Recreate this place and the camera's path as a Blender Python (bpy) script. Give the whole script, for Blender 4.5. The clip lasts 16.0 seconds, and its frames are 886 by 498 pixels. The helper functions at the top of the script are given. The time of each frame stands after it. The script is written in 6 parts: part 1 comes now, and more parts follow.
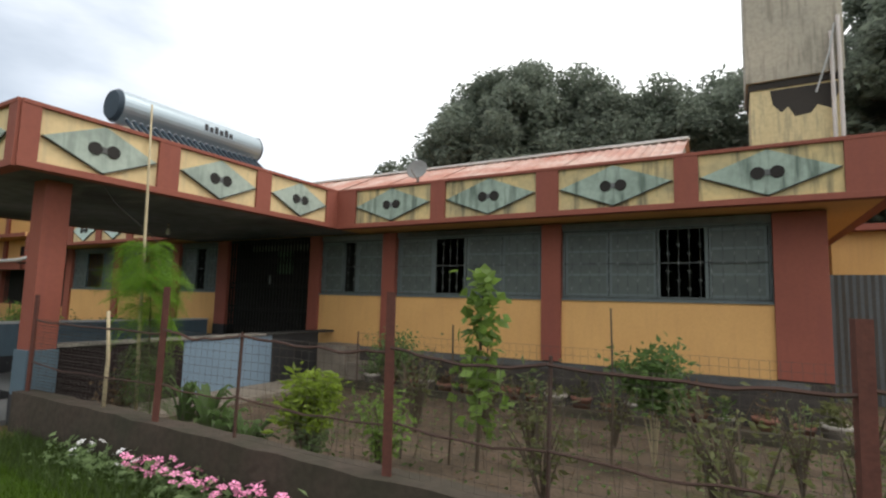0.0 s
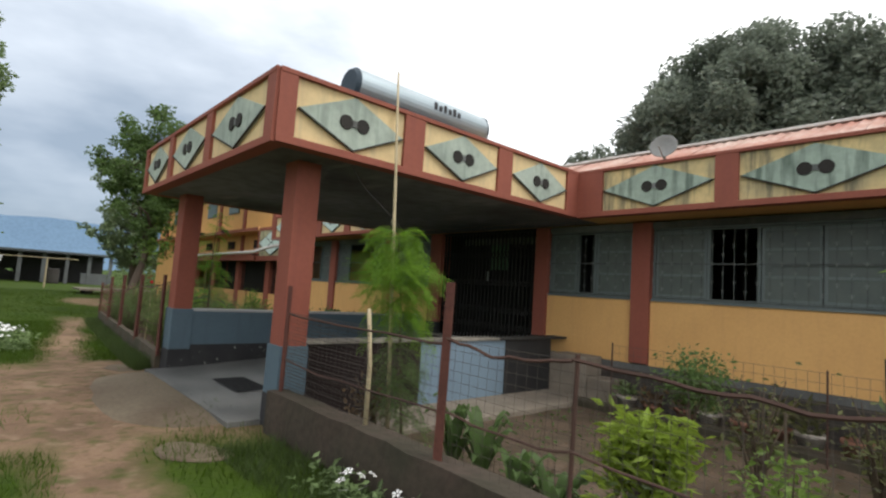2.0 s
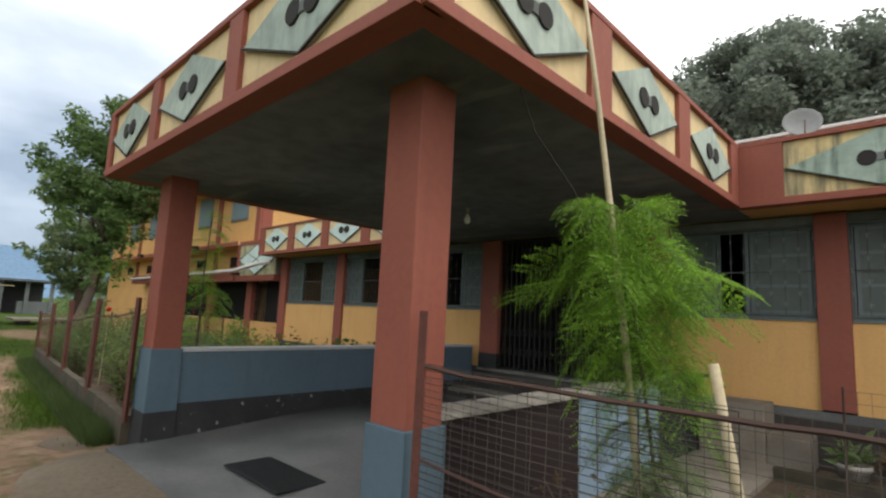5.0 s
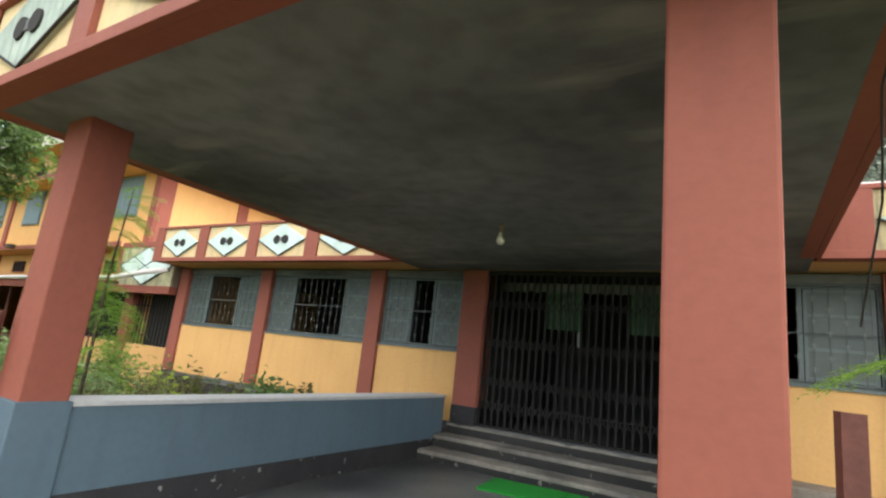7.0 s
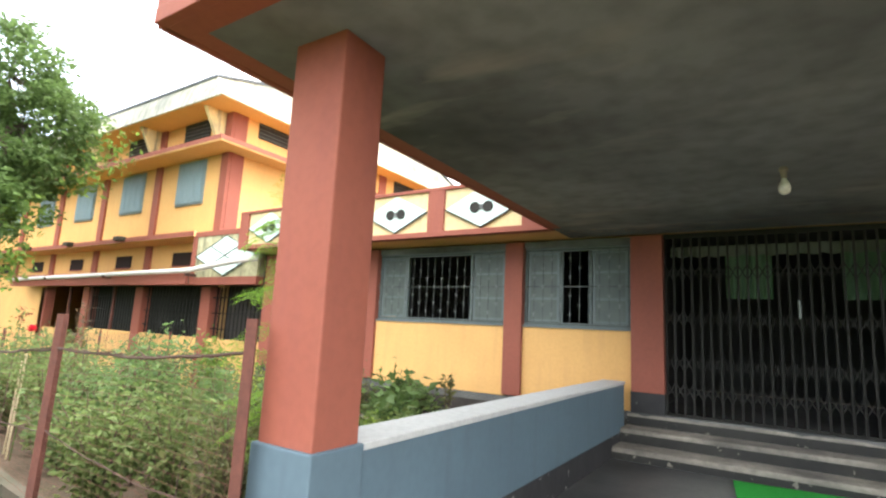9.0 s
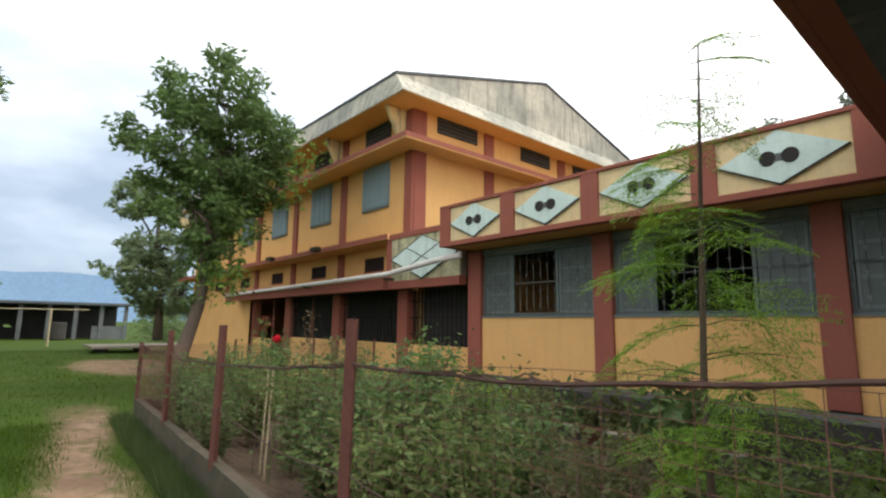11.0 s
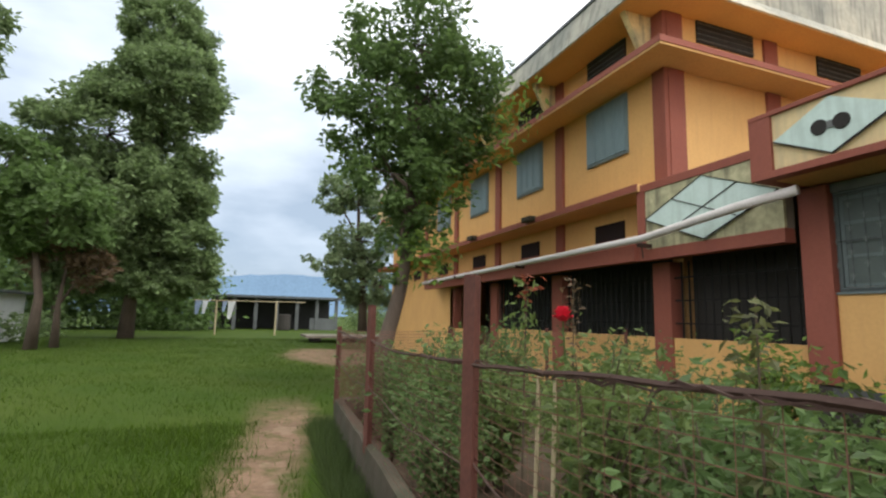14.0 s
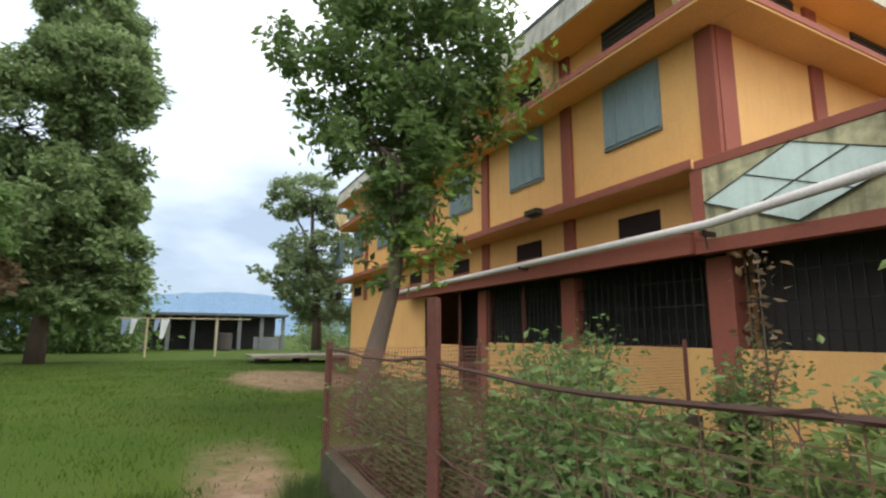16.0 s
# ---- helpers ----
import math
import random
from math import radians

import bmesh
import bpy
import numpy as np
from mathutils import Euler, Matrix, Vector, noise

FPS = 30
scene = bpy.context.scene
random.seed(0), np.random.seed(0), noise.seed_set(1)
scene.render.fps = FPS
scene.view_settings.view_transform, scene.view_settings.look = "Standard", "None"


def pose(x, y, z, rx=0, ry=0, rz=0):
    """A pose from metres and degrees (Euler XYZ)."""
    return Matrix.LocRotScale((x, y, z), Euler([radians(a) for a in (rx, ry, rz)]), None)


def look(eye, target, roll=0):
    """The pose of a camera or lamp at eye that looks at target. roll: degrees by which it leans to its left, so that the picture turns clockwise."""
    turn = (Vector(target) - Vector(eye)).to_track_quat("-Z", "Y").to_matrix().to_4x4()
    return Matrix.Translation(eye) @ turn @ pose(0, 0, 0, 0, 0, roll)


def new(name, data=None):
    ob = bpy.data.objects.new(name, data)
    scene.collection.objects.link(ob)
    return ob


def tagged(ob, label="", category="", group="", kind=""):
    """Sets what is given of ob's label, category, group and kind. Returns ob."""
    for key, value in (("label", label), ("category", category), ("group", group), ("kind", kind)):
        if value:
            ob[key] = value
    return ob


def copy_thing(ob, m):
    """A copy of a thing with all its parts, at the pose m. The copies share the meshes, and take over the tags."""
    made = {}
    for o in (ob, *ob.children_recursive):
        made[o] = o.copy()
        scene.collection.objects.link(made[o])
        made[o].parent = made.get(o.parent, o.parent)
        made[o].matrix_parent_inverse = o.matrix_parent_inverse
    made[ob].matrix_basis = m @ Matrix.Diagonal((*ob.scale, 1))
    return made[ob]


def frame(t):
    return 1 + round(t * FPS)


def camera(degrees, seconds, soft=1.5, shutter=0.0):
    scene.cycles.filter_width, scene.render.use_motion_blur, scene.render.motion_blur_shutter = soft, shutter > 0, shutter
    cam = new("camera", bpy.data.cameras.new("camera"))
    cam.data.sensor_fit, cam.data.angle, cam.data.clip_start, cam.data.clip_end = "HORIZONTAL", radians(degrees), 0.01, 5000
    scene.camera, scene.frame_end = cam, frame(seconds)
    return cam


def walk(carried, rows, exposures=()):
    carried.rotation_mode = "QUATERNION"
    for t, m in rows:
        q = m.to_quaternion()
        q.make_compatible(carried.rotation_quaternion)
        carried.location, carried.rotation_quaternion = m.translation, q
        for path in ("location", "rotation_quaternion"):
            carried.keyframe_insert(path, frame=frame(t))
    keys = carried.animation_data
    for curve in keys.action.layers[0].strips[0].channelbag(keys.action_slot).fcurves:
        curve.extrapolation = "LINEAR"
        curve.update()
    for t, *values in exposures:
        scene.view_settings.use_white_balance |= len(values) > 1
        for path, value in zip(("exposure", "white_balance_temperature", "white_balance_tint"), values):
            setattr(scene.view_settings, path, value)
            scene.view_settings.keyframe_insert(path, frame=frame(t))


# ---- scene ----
cam = camera(81.6, 16.0, soft=2.3)
PATH = [
    (0, (-0.039, 0.004, 1.53), (-1.142, 1.941, 1.755), 1.5),
    (0.5, (-0.482, 0.255, 1.547), (-1.5, 2.234, 1.796), 2.6),
    (1, (-0.931, 0.364, 1.533), (-2.167, 2.221, 1.735), 3.0),
    (1.5, (-1.393, 0.42, 1.561), (-2.88, 2.085, 1.754), 3.7),
    (2, (-1.914, 0.427, 1.524), (-3.577, 1.915, 1.709), 3.8),
    (2.5, (-2.419, 0.463, 1.494), (-4.132, 1.901, 1.623), 3.7),
    (3, (-2.894, 0.57, 1.45), (-4.411, 2.218, 1.514), 3.9),
    (3.5, (-3.363, 0.674, 1.431), (-4.75, 2.433, 1.477), 3.2),
    (4, (-3.875, 0.627, 1.444), (-5.329, 2.33, 1.521), 2.9),
    (4.5, (-4.399, 0.792, 1.428), (-5.916, 2.433, 1.589), 3.1),
    (5, (-4.94, 0.924, 1.46), (-6.483, 2.523, 1.748), 2.7),
    (7.5, (-7.563, 1.306, 1.511), (-8.564, 3.254, 1.985), 6.5),
    (8, (-8.074, 1.263, 1.515), (-8.97, 3.283, 1.885), 5.6),
    (8.5, (-8.677, 1.271, 1.497), (-9.666, 3.254, 1.83), 3.8),
    (9, (-9.225, 1.221, 1.496), (-10.429, 3.077, 1.842), 2.9),
    (9.5, (-9.67, 1.148, 1.518), (-11.08, 2.848, 1.886), 1.5),
    (12, (-11.883, 1.721, 1.348), (-13.758, 2.909, 1.654), 0.8),
    (12.5, (-12.318, 1.87, 1.308), (-14.335, 2.774, 1.669), 0.0),
    (13, (-12.8, 1.954, 1.296), (-14.883, 2.663, 1.719), -1.6),
    (13.5, (-13.344, 2.098, 1.26), (-15.431, 2.816, 1.637), -0.9),
    (14, (-13.894, 2.122, 1.248), (-15.968, 2.913, 1.548), 1.3),
    (14.5, (-14.431, 2.132, 1.202), (-16.485, 2.98, 1.481), 1.6),
    (15, (-14.967, 2.091, 1.175), (-16.994, 2.996, 1.474), 0.7),
    (15.5, (-15.465, 2.057, 1.175), (-17.474, 2.995, 1.496), 0.4),
    (16, (-15.973, 2.097, 1.176), (-17.944, 3.096, 1.549), 0.3),
]
EXPOSURES = [(0.0, 0.25), (3.0, 0.32), (5.0, 0.5), (7.0, 1.7), (7.5, 2.0), (8.2, 2.6), (9.0, 2.35), (9.7, 1.55), (11.5, 0.65), (14.0, 0.65), (16.0, 0.85)]
walk(cam, [(t, look(eye, target, roll)) for t, eye, target, roll in PATH], EXPOSURES)

# ---- light: a bright hazy overcast, the sun veiled behind the cloud over the garden ----
SUN_DIR = Vector((0.48, 0.22, 0.85)).normalized()
world = bpy.data.worlds.new("overcast_sky")
scene.world = world
world.use_nodes = True
wn, wl = world.node_tree.nodes, world.node_tree.links
wn.clear()
w_out = wn.new("ShaderNodeOutputWorld")
w_sky = wn.new("ShaderNodeTexSky")
w_sky.sky_type, w_sky.sun_disc = "NISHITA", False
w_sky.sun_elevation = math.asin(SUN_DIR.z)
w_sky.sun_rotation = math.atan2(SUN_DIR.x, SUN_DIR.y)
w_bg_sky = wn.new("ShaderNodeBackground")
w_bg_sky.inputs["Strength"].default_value = 0.10
wl.new(w_sky.outputs[0], w_bg_sky.inputs[0])
w_co = wn.new("ShaderNodeTexCoord")
w_map = wn.new("ShaderNodeMapping")
w_map.inputs["Scale"].default_value = (1.0, 1.0, 2.6)
wl.new(w_co.outputs["Generated"], w_map.inputs[0])
w_noise = wn.new("ShaderNodeTexNoise")
w_noise.inputs["Scale"].default_value, w_noise.inputs["Detail"].default_value = 1.6, 6
wl.new(w_map.outputs[0], w_noise.inputs[0])
w_dot = wn.new("ShaderNodeVectorMath")
w_dot.operation = "DOT_PRODUCT"
w_dot.inputs[1].default_value = SUN_DIR
wl.new(w_co.outputs["Generated"], w_dot.inputs[0])
w_glow = wn.new("ShaderNodeMapRange")
w_glow.inputs["From Min"].default_value, w_glow.inputs["From Max"].default_value = -0.30, 0.45
w_glow.inputs["To Min"].default_value, w_glow.inputs["To Max"].default_value = 0.0, 1.0
wl.new(w_dot.outputs["Value"], w_glow.inputs[0])
w_sum = wn.new("ShaderNodeMath")
w_sum.operation = "ADD"
w_nr = wn.new("ShaderNodeMapRange")
w_nr.inputs["From Min"].default_value, w_nr.inputs["From Max"].default_value = 0.38, 0.66
w_nr.inputs["To Min"].default_value, w_nr.inputs["To Max"].default_value = -0.12, 0.50
wl.new(w_noise.outputs[0], w_nr.inputs[0])
wl.new(w_nr.outputs[0], w_sum.inputs[0])
wl.new(w_glow.outputs[0], w_sum.inputs[1])
w_ramp = wn.new("ShaderNodeValToRGB")
e0, e1 = w_ramp.color_ramp.elements[0], w_ramp.color_ramp.elements[1]
e0.position, e0.color = 0.0, (0.33, 0.405, 0.505, 1)
e1.position, e1.color = 1.0, (1.5, 1.5, 1.5, 1)
e2 = w_ramp.color_ramp.elements.new(0.42)
e2.color = (0.72, 0.79, 0.88, 1)
wl.new(w_sum.outputs[0], w_ramp.inputs[0])
w_bg_cloud = wn.new("ShaderNodeBackground")
w_bg_cloud.inputs["Strength"].default_value = 1.0
wl.new(w_ramp.outputs[0], w_bg_cloud.inputs[0])
w_mix = wn.new("ShaderNodeMixShader")
w_mix.inputs[0].default_value = 0.88
wl.new(w_bg_sky.outputs[0], w_mix.inputs[1])
wl.new(w_bg_cloud.outputs[0], w_mix.inputs[2])
wl.new(w_mix.outputs[0], w_out.inputs[0])
sun = new("sun", bpy.data.lights.new("sun", "SUN"))
sun.data.energy, sun.data.angle, sun.data.color = 1.3, radians(24), (1.0, 0.97, 0.92)
sun.matrix_world = look(SUN_DIR * 60, (0, 0, 0))

# ---- materials ----
MATS = {}


def material(name, colour, rough=0.8, metal=0.0, second=None, blotch=1.2, amount=0.5, grain=40.0, grain_amount=0.25, bump=0.25,
             streak=None, streak_amount=0.5, spec=0.3, island=0.0, stretch=(1, 1, 1), fleck=None, seep=None):
    """Two scales of colour variation, fine relief, and if asked for dark streaks that run down."""
    m = bpy.data.materials.new(name)
    m.use_nodes = True
    n, l = m.node_tree.nodes, m.node_tree.links
    b = n["Principled BSDF"]
    b.inputs["Roughness"].default_value, b.inputs["Metallic"].default_value = rough, metal
    b.inputs["Specular IOR Level"].default_value = spec
    geo = n.new("ShaderNodeNewGeometry")
    pos = n.new("ShaderNodeMapping")
    pos.inputs["Scale"].default_value = stretch
    l.new(geo.outputs["Position"], pos.inputs[0])

    def noise_node(scale, detail, src=pos):
        t = n.new("ShaderNodeTexNoise")
        t.inputs["Scale"].default_value, t.inputs["Detail"].default_value = scale, detail
        l.new(src.outputs[0], t.inputs[0])
        return t

    def ramp(src, lo, hi):
        r = n.new("ShaderNodeMapRange")
        r.inputs["From Min"].default_value, r.inputs["From Max"].default_value = lo, hi
        l.new(src, r.inputs[0])
        return r.outputs[0]

    def mix(fac, a, c, k=1.0, mode="MIX"):
        x = n.new("ShaderNodeMix")
        x.data_type, x.blend_type = "RGBA", mode
        f = n.new("ShaderNodeMath")
        f.operation, f.inputs[1].default_value = "MULTIPLY", k
        l.new(fac, f.inputs[0])
        l.new(f.outputs[0], x.inputs[0])
        for sock, v in ((x.inputs[6], a), (x.inputs[7], c)):
            if isinstance(v, tuple):
                sock.default_value = (*v, 1)
            else:
                l.new(v, sock)
        return x.outputs[2]

    second = second or tuple(c * 0.6 for c in colour)
    big = noise_node(blotch, 5)
    col = mix(ramp(big.outputs[0], 0.38, 0.68), colour, second, amount)
    fine = noise_node(grain, 3)
    col = mix(ramp(fine.outputs[0], 0.4, 0.7), col, tuple(c * 0.45 for c in second), grain_amount)
    if streak:
        sm = n.new("ShaderNodeMapping")
        sm.inputs["Scale"].default_value = (7, 7, 0.8)
        l.new(geo.outputs["Position"], sm.inputs[0])
        st = noise_node(1.3, 4, sm)
        col = mix(ramp(st.outputs[0], 0.5, 0.66), col, streak, streak_amount)
    if fleck:
        fl_ = noise_node(11.0, 8)
        col = mix(ramp(fl_.outputs[0], 0.66, 0.70), col, fleck, 0.8)
    if seep:
        # pale lime bands, broken up, where water has come through the slab
        sm = n.new("ShaderNodeMapping")
        sm.inputs["Scale"].default_value = (0.8, 2.6, 1.0)
        l.new(geo.outputs["Position"], sm.inputs[0])
        bands, broken = noise_node(1.1, 7, sm), noise_node(0.45, 2)
        f = n.new("ShaderNodeMath")
        f.operation = "MULTIPLY"
        l.new(ramp(bands.outputs[0], 0.53, 0.66), f.inputs[0])
        l.new(ramp(broken.outputs[0], 0.44, 0.56), f.inputs[1])
        col = mix(f.outputs[0], col, seep, 0.8)
    if island:
        for out, k in ((geo.outputs["Random Per Island"], island),):
            h = n.new("ShaderNodeHueSaturation")
            v = n.new("ShaderNodeMapRange")
            v.inputs["To Min"].default_value, v.inputs["To Max"].default_value = 1 - k, 1 + k
            l.new(out, v.inputs[0])
            l.new(v.outputs[0], h.inputs["Value"])
            l.new(col, h.inputs["Color"])
            col = h.outputs[0]
    l.new(col, b.inputs["Base Color"])
    if bump:
        bp = n.new("ShaderNodeBump")
        bp.inputs["Strength"].default_value, bp.inputs["Distance"].default_value = bump, 0.01
        l.new(fine.outputs[0], bp.inputs["Height"])
        l.new(bp.outputs[0], b.inputs["Normal"])
    MATS[name] = m
    return m


material("yellow_paint", (0.655, 0.38, 0.14), 0.75, second=(0.56, 0.315, 0.115), amount=0.5, grain=25, grain_amount=0.10, bump=0.12,
         streak=(0.45, 0.26, 0.11), streak_amount=0.18)
material("cream_paint", (0.66, 0.51, 0.25), 0.8, second=(0.34, 0.30, 0.19), blotch=2.2, amount=0.75, grain=18, grain_amount=0.2, streak=(0.085, 0.095, 0.075), streak_amount=0.75)
material("pale_cream", (0.68, 0.52, 0.28), 0.8, second=(0.50, 0.38, 0.22), grain=18, grain_amount=0.12, streak=(0.3, 0.27, 0.2), streak_amount=0.3)
material("worn_diamond", (0.42, 0.48, 0.41), 0.85, second=(0.25, 0.30, 0.26), blotch=2.2, amount=0.8, grain=12, grain_amount=0.25, bump=0.3,
         streak=(0.16, 0.20, 0.17), streak_amount=0.5)
material("red_paint", (0.265, 0.082, 0.054), 0.7, second=(0.205, 0.062, 0.042), grain=22, grain_amount=0.12, bump=0.12, streak=(0.2, 0.06, 0.05), streak_amount=0.25)
material("blue_paint", (0.088, 0.132, 0.162), 0.6, second=(0.07, 0.105, 0.13), grain=20, grain_amount=0.10, bump=0.12, streak=(0.07, 0.095, 0.115), streak_amount=0.3)
material("light_blue_paint", (0.19, 0.265, 0.33), 0.6, second=(0.15, 0.21, 0.27), grain=20, grain_amount=0.10, bump=0.12)
material("cap_cement", (0.42, 0.43, 0.42), 0.8, second=(0.38, 0.39, 0.38), grain=30)
material("black_skirting", (0.025, 0.025, 0.027), 0.7, second=(0.05, 0.05, 0.05), blotch=3, grain=14, grain_amount=0.3, fleck=(0.30, 0.30, 0.27))
material("riser_black", (0.03, 0.03, 0.029), 0.75, second=(0.06, 0.058, 0.05), blotch=2.5, grain=12, grain_amount=0.35, fleck=(0.26, 0.24, 0.2))
material("tar_black", (0.022, 0.022, 0.023), 0.7, second=(0.045, 0.045, 0.043), blotch=2.5, grain=14, grain_amount=0.3)
material("maroon_wall", (0.020, 0.011, 0.010), 0.85, second=(0.013, 0.008, 0.008), blotch=2)
material("diamond_cement", (0.36, 0.44, 0.37), 0.85, second=(0.17, 0.225, 0.185), blotch=3, grain=14, grain_amount=0.2, bump=0.3,
         streak=(0.06, 0.09, 0.07), streak_amount=0.7)
material("white_diamond", (0.55, 0.66, 0.61), 0.8, second=(0.45, 0.56, 0.5), blotch=3, grain=20, grain_amount=0.1, streak=(0.3, 0.36, 0.32), streak_amount=0.3)
material("mossy_panel", (0.5, 0.46, 0.28), 0.85, second=(0.25, 0.24, 0.15), blotch=3.5, amount=0.8, grain=14, streak=(0.07, 0.07, 0.05), streak_amount=0.5)
material("dark_edge", (0.035, 0.03, 0.025), 0.8)
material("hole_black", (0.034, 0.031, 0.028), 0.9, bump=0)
material("soffit_cement", (0.175, 0.185, 0.18), 0.9, second=(0.055, 0.058, 0.057), blotch=0.9, amount=0.9, grain=9, grain_amount=0.2, streak=(0.16, 0.15, 0.13), streak_amount=0.25, stretch=(1, 0.5, 1))
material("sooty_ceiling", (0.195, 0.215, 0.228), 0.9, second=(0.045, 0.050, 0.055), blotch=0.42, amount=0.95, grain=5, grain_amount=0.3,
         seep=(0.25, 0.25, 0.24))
material("yellow_soffit", (0.62, 0.36, 0.14), 0.8, second=(0.5, 0.3, 0.13))
material("floor_cement", (0.165, 0.165, 0.155), 0.45, second=(0.050, 0.053, 0.055), blotch=0.8, amount=0.95, grain=25, grain_amount=0.2, spec=0.4)
material("ramp_cement", (0.145, 0.115, 0.077), 0.85, second=(0.092, 0.066, 0.042), blotch=1.1, amount=0.9, grain=20, grain_amount=0.3)
material("step_cement", (0.34, 0.31, 0.26), 0.8, second=(0.10, 0.095, 0.085), blotch=2.0, amount=0.8, grain=18, grain_amount=0.3)
material("plinth_stone", (0.06, 0.052, 0.045), 0.9, second=(0.04, 0.035, 0.03), blotch=4, amount=0.8, grain=12, grain_amount=0.4, bump=0.8)
material("pale_cement", (0.25, 0.215, 0.17), 0.85, second=(0.15, 0.125, 0.1), blotch=2.5, amount=0.7)
material("kerb_cement", (0.062, 0.046, 0.034), 0.9, second=(0.038, 0.036, 0.022), blotch=2.2, amount=0.8, grain=16, grain_amount=0.4, bump=0.7)
material("kerb_pale", (0.075, 0.060, 0.042), 0.9, second=(0.038, 0.04, 0.022), blotch=3, amount=0.8, grain=16, bump=0.6)
material("shutter_green", (0.092, 0.112, 0.098), 0.5, second=(0.060, 0.076, 0.070), blotch=4, grain=30, grain_amount=0.1, spec=0.5)
material("shutter_frame", (0.125, 0.152, 0.145), 0.5, second=(0.085, 0.108, 0.105), grain=30, grain_amount=0.1, spec=0.5)
material("shutter_blue", (0.17, 0.235, 0.255), 0.5, second=(0.12, 0.175, 0.195), blotch=5, grain=30, grain_amount=0.1, stretch=(6, 6, 1), spec=0.5)
material("grille_steel", (0.10, 0.11, 0.105), 0.6, second=(0.045, 0.05, 0.048), blotch=7, amount=0.9)
material("gate_steel", (0.030, 0.029, 0.026), 0.75, spec=0.12)
material("grille_tip", (0.20, 0.22, 0.205), 0.6, second=(0.12, 0.13, 0.12), blotch=6)
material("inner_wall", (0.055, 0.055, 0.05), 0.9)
material("rust_sheet", (0.44, 0.20, 0.145), 0.7, second=(0.62, 0.50, 0.43), blotch=0.8, amount=0.95, grain=8, grain_amount=0.15, streak=(0.25, 0.10, 0.07), streak_amount=0.4, island=0.28)
material("white_edge", (0.70, 0.69, 0.66), 0.7, second=(0.5, 0.48, 0.45))
material("old_whitewash", (0.50, 0.47, 0.38), 0.9, second=(0.24, 0.25, 0.22), blotch=0.75, amount=0.9, grain=8, grain_amount=0.25, streak=(0.10, 0.105, 0.095), streak_amount=0.45)
material("tank_paint", (0.62, 0.52, 0.30), 0.85, second=(0.50, 0.41, 0.23), blotch=0.7, grain=10, streak=(0.2, 0.19, 0.15), streak_amount=0.4)
material("tank_grey", (0.44, 0.40, 0.32), 0.85, second=(0.28, 0.27, 0.23), blotch=0.7, grain=10, streak=(0.16, 0.15, 0.12), streak_amount=0.5)
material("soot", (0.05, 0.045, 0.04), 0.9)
material("pvc_pipe", (0.62, 0.58, 0.55), 0.5, second=(0.48, 0.43, 0.40), blotch=1.5)
material("heater_steel", (0.36, 0.42, 0.45), 0.35, metal=0.6, second=(0.30, 0.36, 0.38), grain=30, grain_amount=0.05, bump=0.03)
material("heater_cap", (0.035, 0.055, 0.075), 0.5)
material("heater_letters", (0.05, 0.05, 0.055), 0.6)
material("post_rust", (0.115, 0.042, 0.03), 0.8, second=(0.065, 0.026, 0.02), blotch=5, grain=40)
material("wire_rust", (0.06, 0.035, 0.028), 0.7, metal=0.2, second=(0.10, 0.05, 0.035))
material("mesh_rust", (0.17, 0.08, 0.055), 0.8, second=(0.11, 0.05, 0.035))
material("mesh_grey", (0.10, 0.085, 0.07), 0.7, second=(0.07, 0.055, 0.045))
material("bamboo_dry", (0.42, 0.35, 0.22), 0.7, second=(0.3, 0.24, 0.14), blotch=6)
material("bark", (0.115, 0.085, 0.065), 0.95, second=(0.06, 0.045, 0.035), blotch=5, grain=22, bump=1.0, stretch=(1, 1, 0.3))
# far-wood and lawn-tree leaf colours are paled to carry the haze
for nm, c in (("leaf_mid", (0.115, 0.185, 0.055)), ("leaf_dark", (0.19, 0.265, 0.11)), ("leaf_light", (0.16, 0.25, 0.05)), ("leaf_hazy", (0.205, 0.24, 0.185)), ("leaf_pale", (0.22, 0.29, 0.15)), ("weed_dark", (0.07, 0.105, 0.03)),
              ("leaf_lime", (0.24, 0.33, 0.04)), ("fern_green", (0.19, 0.34, 0.035)), ("leaf_rose", (0.145, 0.20, 0.06)), ("leaf_hedge", (0.115, 0.185, 0.06)), ("leaf_brown", (0.15, 0.10, 0.055)), ("leaf_red", (0.26, 0.075, 0.04)),
              ("grass_blade", (0.058, 0.106, 0.007)), ("leaf_dusty", (0.125, 0.135, 0.05))):
    mm = material(nm, c, 0.5, second=tuple(v * 0.7 for v in c), blotch=0.8, amount=0.6, grain=30, grain_amount=0.08, bump=0, island=0.3)
    nn, ll = mm.node_tree.nodes, mm.node_tree.links
    tr, mx = nn.new("ShaderNodeBsdfTranslucent"), nn.new("ShaderNodeMixShader")
    ll.new(nn["Principled BSDF"].inputs["Base Color"].links[0].from_socket, tr.inputs[0])
    mx.inputs[0].default_value = 0.5
    ll.new(nn["Principled BSDF"].outputs[0], mx.inputs[1])
    ll.new(tr.outputs[0], mx.inputs[2])
    ll.new(mx.outputs[0], nn["Material Output"].inputs[0])
material("petal_red", (0.70, 0.02, 0.05), 0.6, second=(0.45, 0.01, 0.02), bump=0)
material("petal_pink", (0.78, 0.25, 0.42), 0.6, second=(0.7, 0.3, 0.45), bump=0, island=0.3)
material("petal_white", (0.75, 0.75, 0.72), 0.6, bump=0)
material("terracotta", (0.26, 0.12, 0.08), 0.85, second=(0.16, 0.08, 0.06), blotch=6)
